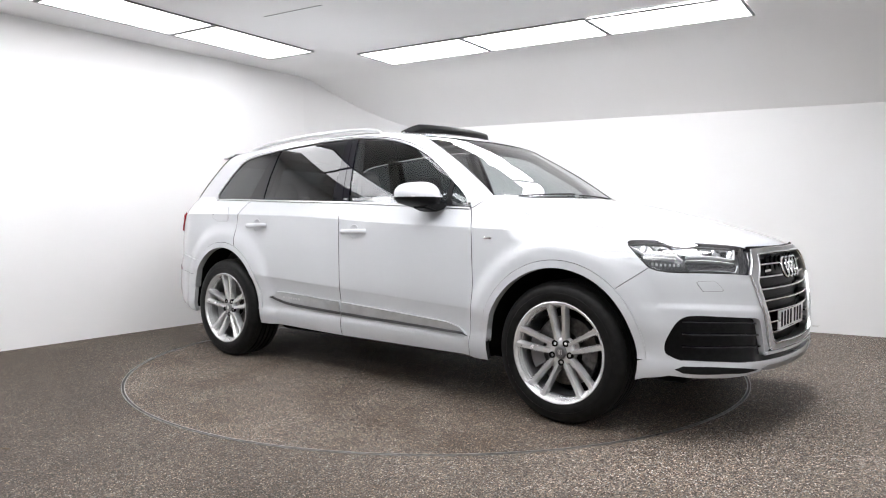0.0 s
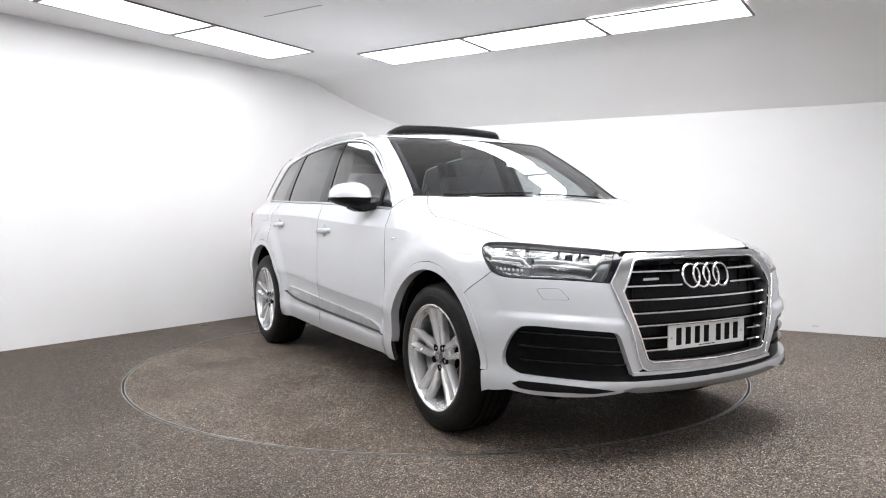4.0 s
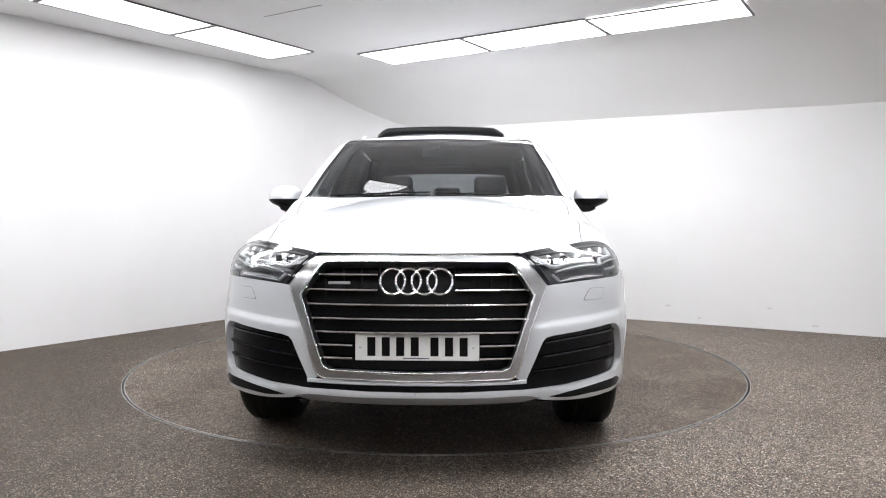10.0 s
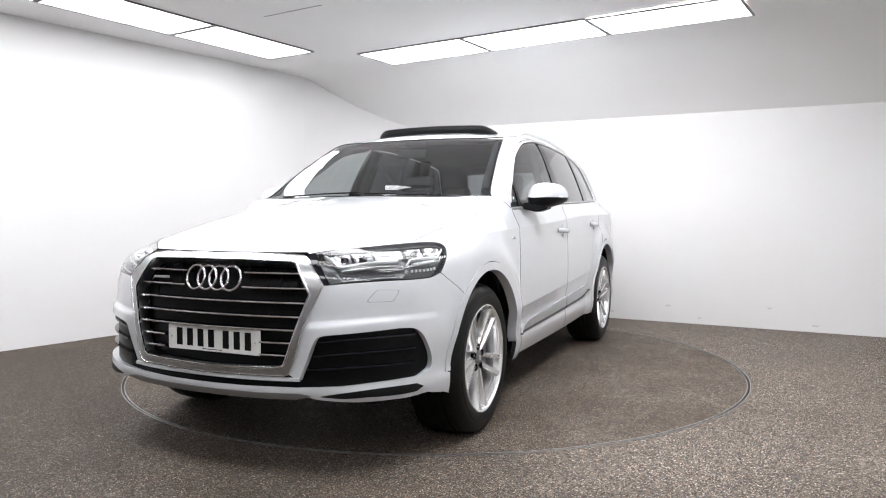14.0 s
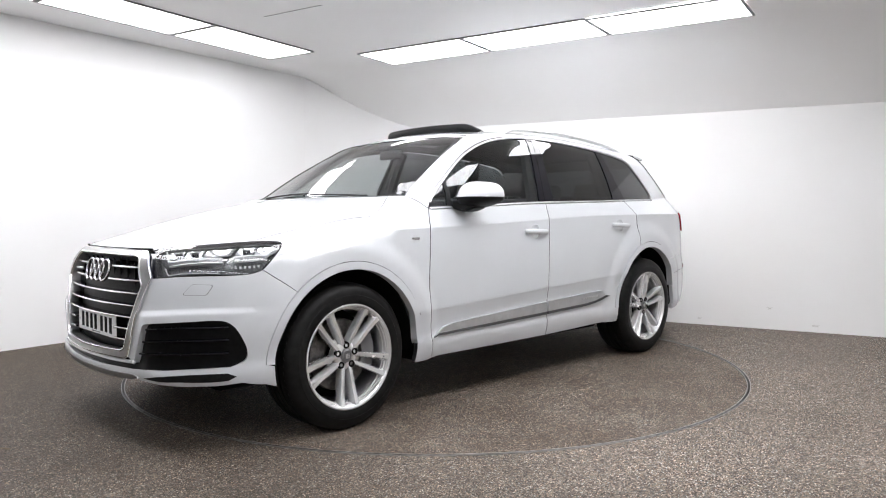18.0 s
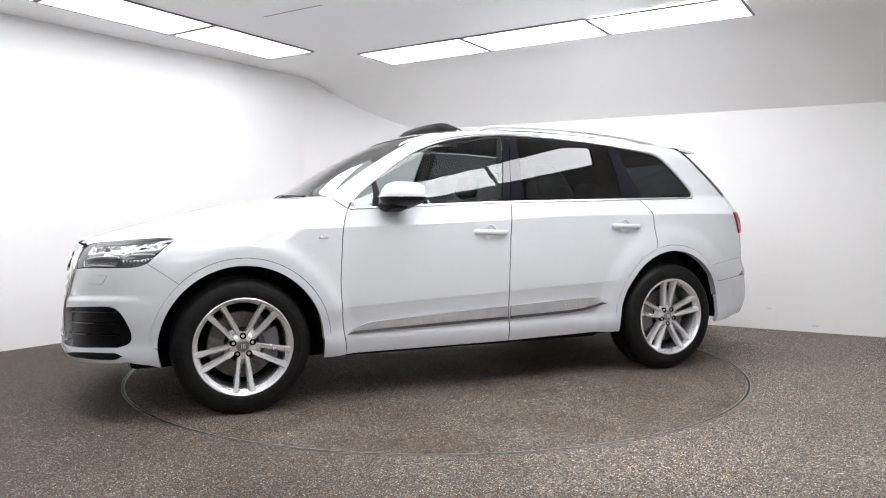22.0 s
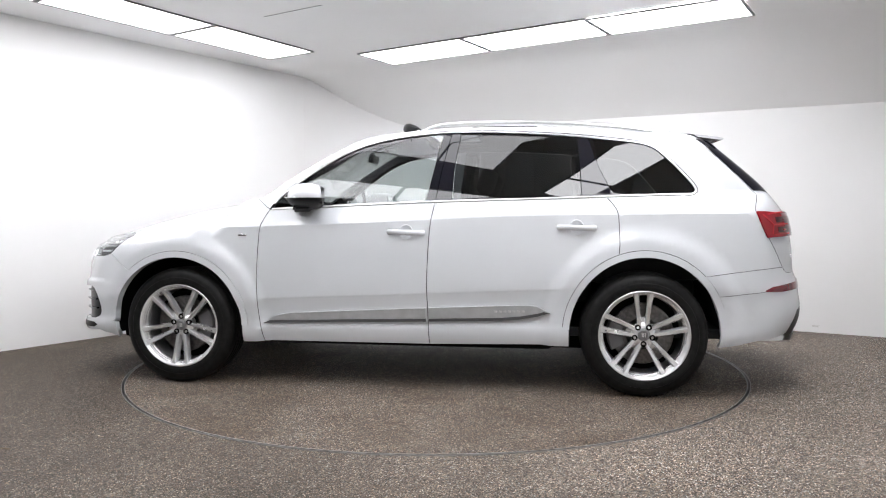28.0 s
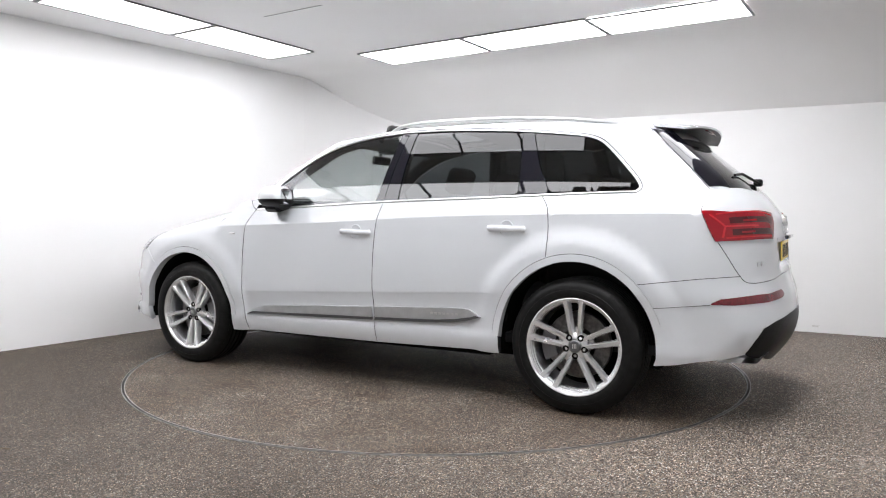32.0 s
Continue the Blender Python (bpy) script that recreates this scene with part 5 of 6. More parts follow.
def build_headlamps():
    for mir in (False, True):
        s = -1 if mir else 1
        top = new("headlight")
        top.parent = car
        tagged(top, "clear angular headlight with white light guides")
        panel("lamp_bowl", [skin(lamp_loop, (0.75, 0.65, 0.1), offset=-0.045, thick=0, gap=0.0, mirror=mir)], M_LAMPBOWL, top, "grey lamp interior")
        panel("lamp_rim", [skin(lamp_loop, (0.75, 0.65, 0.1), offset=0.001, thick=0.055, gap=0.003, only_rim=True, mirror=mir)], M_LAMPGREY, top, "black lamp edge")
        inner = lamp_loop + (lamp_loop.mean(0) - lamp_loop) * np.array([0.018, 0.018, 0.05])
        panel("lamp_mask", [skin(lamp_loop, (0.75, 0.65, 0.1), holes=[inner], offset=-0.006, thick=0, gap=0.003, grid=0.02, mirror=mir)], M_GLOSSBLACK, top, "black lamp border")

        def guide(name, pts, width, mat, lift=-0.022, label=""):
            line = along(np.array([lamp_at(u, v) for u, v in pts]), 0.02)
            strip_part(name, line, width, mat, top, label, 0.010, mir, lift)

        def chamber(name, u0, u1, v0, v1, depth, hollow, mat, label=""):
            """A hollow reflector patch behind the lens."""
            nu, nv = 9, 5
            g = np.array([lamp_at(u0 + (u1 - u0) * i / (nu - 1), v0 + (v1 - v0) * j / (nv - 1)) for i in range(nu) for j in range(nv)])
            g = snap(g)
            sag = np.array([(1 - (2 * i / (nu - 1) - 1) ** 2) * (1 - (2 * j / (nv - 1) - 1) ** 2) for i in range(nu) for j in range(nv)])
            g = g - hull_normal(g) * (depth + hollow * sag)[:, None]
            if mir:
                g = g * (1, -1, 1)
            faces = [(i * nv + j, (i + 1) * nv + j, (i + 1) * nv + j + 1, i * nv + j + 1) for i in range(nu - 1) for j in range(nv - 1)]
            obj_mesh(name, g, faces if mir else [f[::-1] for f in faces], mat, top, label, smooth=True)

        guide("light_guide", [(0.065, 0.90), (0.115, 0.46), (0.16, 0.43), (0.55, 0.42)], 0.009, M_LAMPWHITE, label="white light guide")
        guide("light_guide", [(0.13, 0.31), (0.57, 0.30)], 0.006, M_LAMPWHITE, label="white light guide")
        guide("light_guide", [(0.60, 0.30), (0.64, 0.43), (0.88, 0.46), (0.945, 0.86)], 0.009, M_LAMPWHITE, label="white light guide")
        guide("light_guide", [(0.65, 0.33), (0.90, 0.35)], 0.006, M_LAMPWHITE, label="white light guide")
        for u0, u1 in ((0.095, 0.225), (0.24, 0.375), (0.39, 0.60), (0.63, 0.76), (0.775, 0.91)):
            chamber("reflector_chamber", u0, u1, 0.50, 0.86, 0.020, 0.022, M_BULB, "bright hollow reflector")
        chamber("upper_ledge", 0.10, 0.60, 0.88, 0.96, 0.014, 0.0, M_LAMPBOWL, "grey upper ledge")
        chamber("upper_ledge", 0.63, 0.93, 0.88, 0.95, 0.014, 0.0, M_LAMPBOWL, "grey upper ledge")
        chamber("lower_ledge", 0.10, 0.58, 0.08, 0.27, 0.016, 0.012, M_LAMPGREY, "black lower ledge")
        guide("ledge_edge", [(0.085, 0.27), (0.11, 0.07), (0.56, 0.07)], 0.004, M_LAMPWHITE)
        chamber("mid_ledge", 0.12, 0.57, 0.33, 0.385, 0.022, 0.0, M_LAMPBOWL, "grey ledge between the guides")
        chamber("mid_ledge", 0.65, 0.88, 0.365, 0.41, 0.022, 0.0, M_LAMPBOWL, "grey ledge between the guides")
        for u in np.linspace(0.64, 0.85, 7):
            q = snap(lamp_at(u, 0.20))[0] - np.array(hull_normal(snap(lamp_at(u, 0.20)))[0]) * 0.018
            part("indicator_cell", box((0.008, 0.010, 0.012), (q[0], s * q[1], q[2]), 0.002), M_LAMPWHITE, top)
        for u, w in ((0.70, 0.036), (0.18, 0.036), (0.31, 0.036)):
            q = lamp_at(u, 0.66)
            n = hull_normal(snap(q))[0]
            q = snap(q)[0] - n * 0.028
            part("projector", box((0.012, w, 0.034), (0, 0, 0), 0.006), M_GLOSSBLACK, top, "dark glass projector", m=Matrix.Translation((q[0], s * q[1], q[2])) @ pose(0, 0, 0, 0, 0, s * math.degrees(math.atan2(n[1], n[0]))))
        corner = cat(lamp_inner, fill(np.concatenate([lamp_inner[-1:], on_face(1, (0.437, 0.924), (0.455, 0.911), (0.547, 0.811))])), fill(np.concatenate([on_face(1, (0.547, 0.811)), lamp_inner[:1]])))
        panel("corner_infill", [skin(corner, (0.85, 0.5, 0.1), offset=-0.003, thick=0.02, gap=0.0, grid=0.02, mirror=mir)], M_GLOSSBLACK, top, "gloss black corner beside the grille")
        panel("lens", [skin(lamp_loop, (0.75, 0.65, 0.1), offset=0.0, thick=0, gap=0.003, mirror=mir)], M_LENS, top, "clear lens")


build_headlamps()


def build_mirrors():
    for s in (1, -1):
        top = new("door_mirror")
        top.parent = car
        tagged(top, "white and black door mirror")
        n, k = 28, 14
        cx, cy, cz = 0.592, 1.020, 1.219

        def shell(z_sign):
            verts, faces = [], []
            for j in range(k + 1):
                e = (math.pi / 2) * j / k
                for i in range(n):
                    a = 2 * math.pi * i / n
                    ca, sa = math.cos(a), math.sin(a)
                    sq = lambda v, q: math.copysign(abs(v) ** q, v)
                    rx = 0.125 if ca > 0 else 0.110
                    h = math.cos(e) ** 0.6
                    x = cx + rx * sq(ca, 0.8) * h - (0.02 * (j / k))
                    y = cy + 0.116 * sq(sa, 0.75) * h
                    reach = (y - cy) / 0.116
                    z = cz + (0.092 * (1 - 0.12 * max(0.0, reach)) if z_sign > 0 else -0.062 * (1 - 0.5 * reach)) * math.sin(e) ** 0.9
                    x = max(x, 0.490 + 0.015 * abs(z - cz) / 0.1)
                    x -= 0.05 * max(0, (y - cy)) / 0.118
                    verts.append((x, s * y, z))
            for j in range(k):
                for i in range(n):
                    m = (i + 1) % n
                    f = (j * n + i, j * n + m, (j + 1) * n + m, (j + 1) * n + i)
                    faces.append(f if (z_sign * s) > 0 else f[::-1])
            return verts, faces

        v, f = shell(1)
        ob = obj_mesh("mirror_cap", v, f, M_PAINT, top, "glossy white cap", smooth=True)
        ob.data.set_sharp_from_angle(angle=radians(60))
        v, f = shell(-1)
        ob = obj_mesh("mirror_base", v, f, M_BLACK, top, "black lower shell", smooth=True)
        ob.data.set_sharp_from_angle(angle=radians(60))
        line = [(cx + 0.122 - 0.09 * max(0, t), s * (cy + 0.108 * t), cz + 0.002) for t in np.linspace(-0.6, 1.0, 12)]
        part("indicator_strip", tube(line, 0.005, 6), M_SATIN, top, "thin indicator lens")
        part("mirror_rim", box((0.010, 0.160, 0.106), (0, 0, 0), 0.02, m=pose(0.497, s * 1.012, 1.232, 0, 0, s * 12)), M_BLACK, top, "black mirror surround")
        part("mirror_glass", box((0.004, 0.140, 0.086), (-0.006, 0, 0), 0.0015, m=pose(0.497, s * 1.012, 1.232, 0, 0, s * 12)), M_CHROME, top, "mirror glass")
        foot = bmesh.new()
        a = [(0.70, 0.885, 1.150), (0.70, 0.885, 1.185), (0.58, 0.890, 1.190), (0.58, 0.890, 1.150)]
        b = [(0.695, 0.985, 1.128), (0.69, 0.985, 1.19), (0.55, 0.985, 1.19), (0.575, 0.985, 1.128)]
        c = [(0.66, 1.05, 1.155), (0.66, 1.05, 1.19), (0.54, 1.05, 1.19), (0.55, 1.05, 1.155)]
        rings = [[foot.verts.new((x, s * y, z)) for x, y, z in r] for r in (a, b, c)]
        for p, q in zip(rings, rings[1:]):
            for i in range(4):
                foot.faces.new((p[i], p[(i + 1) % 4], q[(i + 1) % 4], q[i]))
        foot.faces.new(rings[0][::-1])
        foot.faces.new(rings[-1])
        bmesh.ops.bevel(foot, geom=foot.edges[:], offset=0.012, segments=2, affect="EDGES")
        part("mirror_foot", foot, M_BLACK, top, "black mirror foot")


build_mirrors()


def build_wipers():
    for y0, y1, x0 in ((-0.62, -0.02, 1.100), (0.02, 0.55, 1.115)):
        line = P(*[(x0 - 0.020 - 0.125 * y * y, y, 1.235 - 0.03 * y * y) for y in np.linspace(y0, y1, 12)]) + (0.003, 0, 0.003)
        part("wiper", tube(line, 0.005, 6), M_BLACK, car, "black windscreen wiper")


build_wipers()


# ---- the car's tail ----
def build_tail():
    tail_d = (-0.9, 0.0, 0.3)
    low = fill(np.concatenate([gate_line[-1:], P((-2.36, 0.75, 0.765), (-2.41, 0.67, 0.757)), on_face(-1, (0.50, 0.768), (0.35, 0.785), (0.0, 0.79))]), 0.03, True)
    roof_back = fill(P((-1.85, 0.0, 1.66), (-1.84, 0.3, 1.655), (-1.80, 0.57, 1.635)), 0.05, True)
    loop = mirrored(cat(roof_back, gate_line, low))
    win = mirrored(cat(fill(P((-2.02, 0.0, 1.55), (-2.01, 0.35, 1.55), (-1.98, 0.575, 1.535))), fill(P((-1.98, 0.575, 1.535), (-2.11, 0.615, 1.40), (-2.235, 0.65, 1.262), (-2.25, 0.638, 1.248))), fill(P((-2.25, 0.638, 1.248), (-2.33, 0.40, 1.245), (-2.36, 0.0, 1.243)))))
    gate = painted("tailgate", loop, tail_d, car, "glossy white tailgate with sloping rear window", holes=[win])
    panel("rear_screen", [skin(win, tail_d, offset=-0.006, thick=0.004)], M_REARGLASS, gate, "dark tinted rear window")
    for mir in (False, True):
        s = -1 if mir else 1
        fin = cat(fill(P((-1.835, 0.615, 1.583), (-1.92, 0.655, 1.495), (-2.03, 0.685, 1.385), (-2.158, 0.712, 1.243))), fill(P((-2.158, 0.712, 1.243), (-2.25, 0.645, 1.241))), fill(P((-2.25, 0.645, 1.241), (-2.12, 0.595, 1.38), (-2.0, 0.55, 1.53), (-1.94, 0.53, 1.59))))
        panel("side_fin", [skin(fin, (-0.6, 0.7, 0.3), offset=0.006, thick=0.012, gap=0.004, mirror=mir)], M_GLOSSBLACK, gate, "gloss black side fin")
        lamp = cat(fill(P((-2.14, 0.845, 1.122), (-2.295, 0.746, 1.122))), fill(np.concatenate([P((-2.295, 0.746, 1.122)), on_face(-1, (0.41, 1.119))])), fill(on_face(-1, (0.41, 1.119), (0.44, 1.06), (0.50, 0.980))), fill(np.concatenate([on_face(-1, (0.50, 0.980)), P((-2.326, 0.755, 0.977), (-2.212, 0.845, 0.972))])), fill(P((-2.212, 0.845, 0.972), (-2.175, 0.852, 1.045), (-2.14, 0.845, 1.122))))
        light = panel("tail_light", [skin(lamp, (-0.8, 0.6, 0.1), offset=0.012, thick=0.02, gap=0.002, mirror=mir)], M_RED, gate, "red wrap-round tail light")
        for pts, w, mat in ((((0.06, 0.10), (0.17, 0.50), (0.10, 0.90)), 0.011, M_REDLIGHT), (((0.17, 0.50), (0.62, 0.50)), 0.009, M_REDLIGHT), (((0.12, 0.09), (0.95, 0.09)), 0.008, M_REDLIGHT), (((0.14, 0.91), (0.95, 0.91)), 0.008, M_REDLIGHT),
                            (((0.24, 0.30), (0.95, 0.30)), 0.032, M_REDDARK), (((0.24, 0.71), (0.95, 0.71)), 0.032, M_REDDARK), (((0.40, 0.30), (0.60, 0.30)), 0.010, M_RED), (((0.36, 0.71), (0.56, 0.71)), 0.010, M_RED)):
            hi_l, lo_l = np.concatenate([P((-2.14, 0.845, 1.118), (-2.295, 0.746, 1.118)), on_face(-1, (0.42, 1.115))]), np.concatenate([P((-2.212, 0.845, 0.976), (-2.326, 0.755, 0.981)), on_face(-1, (0.50, 0.984))])
            line = along(np.array([run_on(lo_l, u) * v + run_on(hi_l, u) * (1 - v) for u, v in pts]), 0.02)
            strip_part("lamp_band", line, w, mat, light, "", 0.0018 if w < 0.02 else 0.0008, mir, 0.0125)
        refl = cat(fill(P((-2.207, 0.885, 0.651), (-2.212, 0.883, 0.662), (-2.25, 0.857, 0.682)), 0.02), fill(np.concatenate([P((-2.25, 0.857, 0.682)), on_face(-1, (0.62, 0.70), (0.465, 0.712))])), fill(on_face(-1, (0.465, 0.712), (0.43, 0.685), (0.47, 0.668))), fill(np.concatenate([on_face(-1, (0.47, 0.668), (0.65, 0.655)), P((-2.313, 0.825, 0.648), (-2.207, 0.885, 0.651))])))
        REFLS.append((refl, mir))
    # spoiler
    verts, faces = [], []
    n = 31
    ring = [(-1.83, 1.672), (-1.95, 1.660), (-2.05, 1.646), (-2.095, 1.637), (-2.09, 1.627), (-2.04, 1.622), (-1.97, 1.600), (-1.86, 1.60)]
    for i in range(n):
        y = -0.60 + 1.20 * i / (n - 1)
        k = abs(y) / 0.60
        for j, (x, z) in enumerate(ring):
            t = (x + 1.83) / -0.325
            if j > 3:
                z += (np.interp(x, (-2.095, -1.83), (1.637, 1.672)) - 0.012 - z) * k**3
            verts.append((x + t * 0.10 * k**2.2, y * (1 - 0.03 * t), z - 0.048 * k * k * (1 - 0.25 * t)))
    m = len(ring)
    slots = []
    for i in range(n - 1):
        for j in range(m):
            k = (j + 1) % m
            faces.append((i * m + j, i * m + k, (i + 1) * m + k, (i + 1) * m + j))
            slots.append(0 if j < 4 else 1)
    faces += [tuple(range(m))[::-1], tuple((n - 1) * m + j for j in range(m))]
    slots += [0, 0]
    ob = obj_mesh("roof_spoiler", verts, faces, [M_PAINT, M_BLACK], gate, "white roof spoiler with black underside", smooth=True, slots=slots)
    ob.data.set_sharp_from_angle(angle=radians(40))
    part("brake_light", box((0.02, 0.34, 0.014), (-2.058, 0, 1.622), 0.003), M_REDDARK, gate, "dark red high brake light")
    q = P((-2.30, 0.0, 1.26))[0]
    part("wiper_arm", tube([q + (-0.02, 0.0, 0.01), q + (0.06, 0.22, 0.065), q + (0.075, 0.42, 0.05)], 0.008, 6), M_BLACK, gate, "black rear wiper arm")
    part("wiper_boss", box((0.05, 0.06, 0.045), tuple(q + (-0.005, 0.0, 0.02)), 0.012), M_BLACK, gate, "black wiper boss")
    plate = part("number_plate", box((0.006, 0.52, 0.111), (-2.484, 0.0, 0.905), 0.003, m=Matrix.Identity(4)), M_PLATEY, gate, "yellow rear plate with plain black bars")
    for i in range(7):
        part("plate_bar", box((0.001, 0.034, 0.077), (-2.4873, -0.20 + 0.056 * i + (0.03 if i > 3 else 0), 0.905), 0.0), M_INK, plate)
    part("handle_strip", box((0.02, 0.40, 0.02), (-2.508, 0, 0.985), 0.005), M_GLOSSBLACK, gate, "black grab strip")
    for i, y in enumerate((0.672, 0.645)):
        q = on_face(-1, (y, 0.856))[0]
        part("tail_badge", box((0.005, 0.020, 0.026), (q[0] - 0.002, q[1], q[2]), 0.003), M_CHROME, gate, "chrome badge shape")
    for y in (-0.0995, -0.0332, 0.0332, 0.0995):
        ring = [(-2.484 + 0.15 * (0.05 * math.sin(a)), y + 0.0525 * math.cos(a), 1.06 + 0.0525 * math.sin(a)) for a in np.linspace(0, 2 * math.pi, 33)[:-1]]
        part("emblem_ring", tube(ring, 0.005, 6, closed=True), M_CHROME, gate, "chrome ring")
    return gate


REFLS = []
tailgate = build_tail()


def build_rear_bumper():
    top = new("rear_bumper")
    top.parent = car
    tagged(top, "white rear bumper with black diffuser")
    gate_low = fill(np.concatenate([P((-2.345, 0.78, 0.795), (-2.36, 0.75, 0.765), (-2.41, 0.67, 0.757)), on_face(-1, (0.50, 0.768), (0.35, 0.785), (0.0, 0.79))]), 0.03, True)
    diff_top = fill(np.concatenate([on_face(-1, (0.0, 0.575), (0.37, 0.572), (0.60, 0.552)), P((-2.455, 0.705, 0.524), (-2.415, 0.755, 0.448), (-2.375, 0.775, 0.380))]), 0.03)
    bottom = fill(np.concatenate([P((-2.375, 0.775, 0.380), (-2.16, 0.874, 0.352), (-1.93, 0.915, 0.318))]), 0.04)
    arch_back = np.concatenate([on_side((-1.93, 0.318)), arch(False, 183.0, 162.6, 0.0, 6), arch(False, 162.0, 135.4, LIP, 12)])
    line = sides[1][7]
    half = cat(gate_low, diff_top, bottom, arch_back, line[::-1])
    ob = panel("bumper_skin", [skin(half, (-0.8, 0.6, 0.0), thick=0.03, gap=0.0015), skin(half, (-0.8, 0.6, 0.0), thick=0.03, gap=0.0015, mirror=True)], M_PAINT, top, "glossy white bumper skin")
    dif = mirrored(cat(diff_top, fill(P((-2.375, 0.775, 0.380), (-2.39, 0.74, 0.362), (-2.45, 0.60, 0.335))), fill(np.concatenate([P((-2.45, 0.60, 0.335)), on_face(-1, (0.3, 0.30), (0.0, 0.30))]))))
    panel("diffuser", [skin(dif, (-0.95, 0, -0.2), offset=-0.002, thick=0.03, gap=0.001)], M_BLACK, top, "black lower diffuser")
    for refl, mir in REFLS:
        panel("reflector", [skin(refl, (-0.8, 0.6, 0.0), offset=0.004, thick=0.01, gap=0.001, mirror=mir)], M_REFLECTOR, top, "dark red reflector")
        s = -1 if mir else 1
        joint = fill(np.concatenate([on_side((-1.93, 0.625), (-2.06, 0.636)), P((-2.205, 0.886, 0.650))]), 0.04)
        strip_part("bumper_joint", joint, 0.003, M_BLADEDARK, top, "fine dark joint", 0.0018, mir)
        tip = bmesh.new()
        pts = [(-2.36, 0.745, 0.372), (-2.43, 0.63, 0.372), (-2.46, 0.59, 0.385), (-2.41, 0.69, 0.335), (-2.34, 0.75, 0.342)]
        lo = [tip.verts.new((x, s * y, z)) for x, y, z in pts]
        hi = [tip.verts.new((x + 0.12, s * y, z - 0.005)) for x, y, z in pts]
        for i in range(5):
            tip.faces.new((lo[i], lo[(i + 1) % 5], hi[(i + 1) % 5], hi[i]))
        part("exhaust_trim", tip, M_SATIN, top, "satin exhaust trim")


build_rear_bumper()


# ---- wheels ----
def build_wheel():
    """A twenty-inch wheel with five twin spokes; the outer face lies at y = 0 and looks to +y."""
    top = new("wheel")
    prof = [(0.270, -0.016), (0.274, -0.006), (0.284, -0.001), (0.300, 0.001), (0.318, 0.0), (0.320, -0.002), (0.336, -0.004), (0.352, -0.010), (0.366, -0.022), (0.3755, -0.036), (0.380, -0.050), (0.3815, -0.070)]
    for y in (-0.085, -0.125, -0.165, -0.205):
        prof += [(0.382, y + 0.004), (0.374, y + 0.002), (0.374, y - 0.006), (0.382, y - 0.008)]
    prof += [(0.3805, -0.235), (0.372, -0.258), (0.340, -0.278), (0.300, -0.285), (0.270, -0.27), (0.270, -0.016)]
    tyre = part("tyre", lathe(prof, 96, "Y"), M_TYRE, top, "black road tyre")
    block = box((0.016, 0.026, 0.004), (0, 0, 0), 0.0015)
    me = bpy.data.meshes.new("tread_block")
    block.to_mesh(me)
    block.free()
    me.materials.append(M_TYRE)
    for i in range(64):
        a = 2 * math.pi * i / 64
        ob = new("tread_block", me)
        ob.parent = tyre
        ob.matrix_basis = Matrix.Rotation(a, 4, "Y") @ pose(0, -0.052, 0.3742, 14, 0, 10)
    lip = part("rim", lathe([(0.270, -0.03), (0.2745, -0.012), (0.2735, -0.004), (0.269, -0.002), (0.262, -0.006), (0.2585, -0.014), (0.2555, -0.016), (0.2535, -0.026), (0.2495, -0.028), (0.247, -0.042), (0.2435, -0.044), (0.241, -0.075)], 96, "Y"), M_RIM, top, "silver outer rim")
    part("rim_barrel", lathe([(0.241, -0.075), (0.236, -0.13), (0.240, -0.26), (0.262, -0.27)], 72, "Y"), M_RIMSIDE, top, "grey inner barrel")
    # one spoke pair, then its four turns
    stations = ((0.030, 0.012, 0.022, -0.048, 0.040), (0.075, 0.0215, 0.031, -0.038, 0.050), (0.130, 0.0285, 0.032, -0.031, 0.050), (0.190, 0.0355, 0.035, -0.024, 0.046), (0.235, 0.0405, 0.039, -0.015, 0.045), (0.250, 0.0425, 0.046, -0.011, 0.045), (0.263, 0.0445, 0.056, -0.009, 0.05))
    for k in range(5):
        bm = bmesh.new()
        for sgn in (1, -1):
            rings = []
            for r, off, w, y, d in stations:
                c = sgn * off
                o = sgn
                pts = [(c - o * w * 0.50, y - 0.022), (c - o * w * 0.20, y - 0.001), (c + o * w * 0.34, y), (c + o * w * 0.50, y - 0.010), (c + o * w * 0.46, y - d), (c - o * w * 0.46, y - d)]
                rings.append([bm.verts.new((x, yy, r)) for x, yy in pts])
            for a, b in zip(rings, rings[1:]):
                for i in range(6):
                    bm.faces.new((a[i], a[(i + 1) % 6], b[(i + 1) % 6], b[i]))
            bm.faces.new(rings[0])
            bm.faces.new(rings[-1][::-1])
        # web between the two near the hub
        web = [bm.verts.new(p) for p in ((-0.014, -0.066, 0.05), (0.014, -0.066, 0.05), (0.016, -0.070, 0.105), (-0.016, -0.070, 0.105))]
        bm.faces.new(web)
        bmesh.ops.rotate(bm, cent=(0, 0, 0), matrix=Matrix.Rotation(2 * math.pi * k / 5, 3, "Y"), verts=bm.verts)
        part("twin_spoke", bm, M_RIM, top, "silver twin spoke")
    part("hub", lathe([(0.0, -0.05), (0.036, -0.048), (0.040, -0.044), (0.062, -0.046), (0.074, -0.056), (0.080, -0.09)], 40, "Y"), M_RIM, top, "silver hub")
    cap = part("hub_cap", lathe([(0.0, -0.034), (0.028, -0.035), (0.034, -0.040), (0.034, -0.06)], 32, "Y"), M_CALIPER, top, "dark grey hub cap")
    for i in range(3):
        part("cap_mark", box((0.004, 0.002, 0.026), (-0.009 + 0.009 * i, -0.0335, 0), 0.0008), M_SATIN, cap)
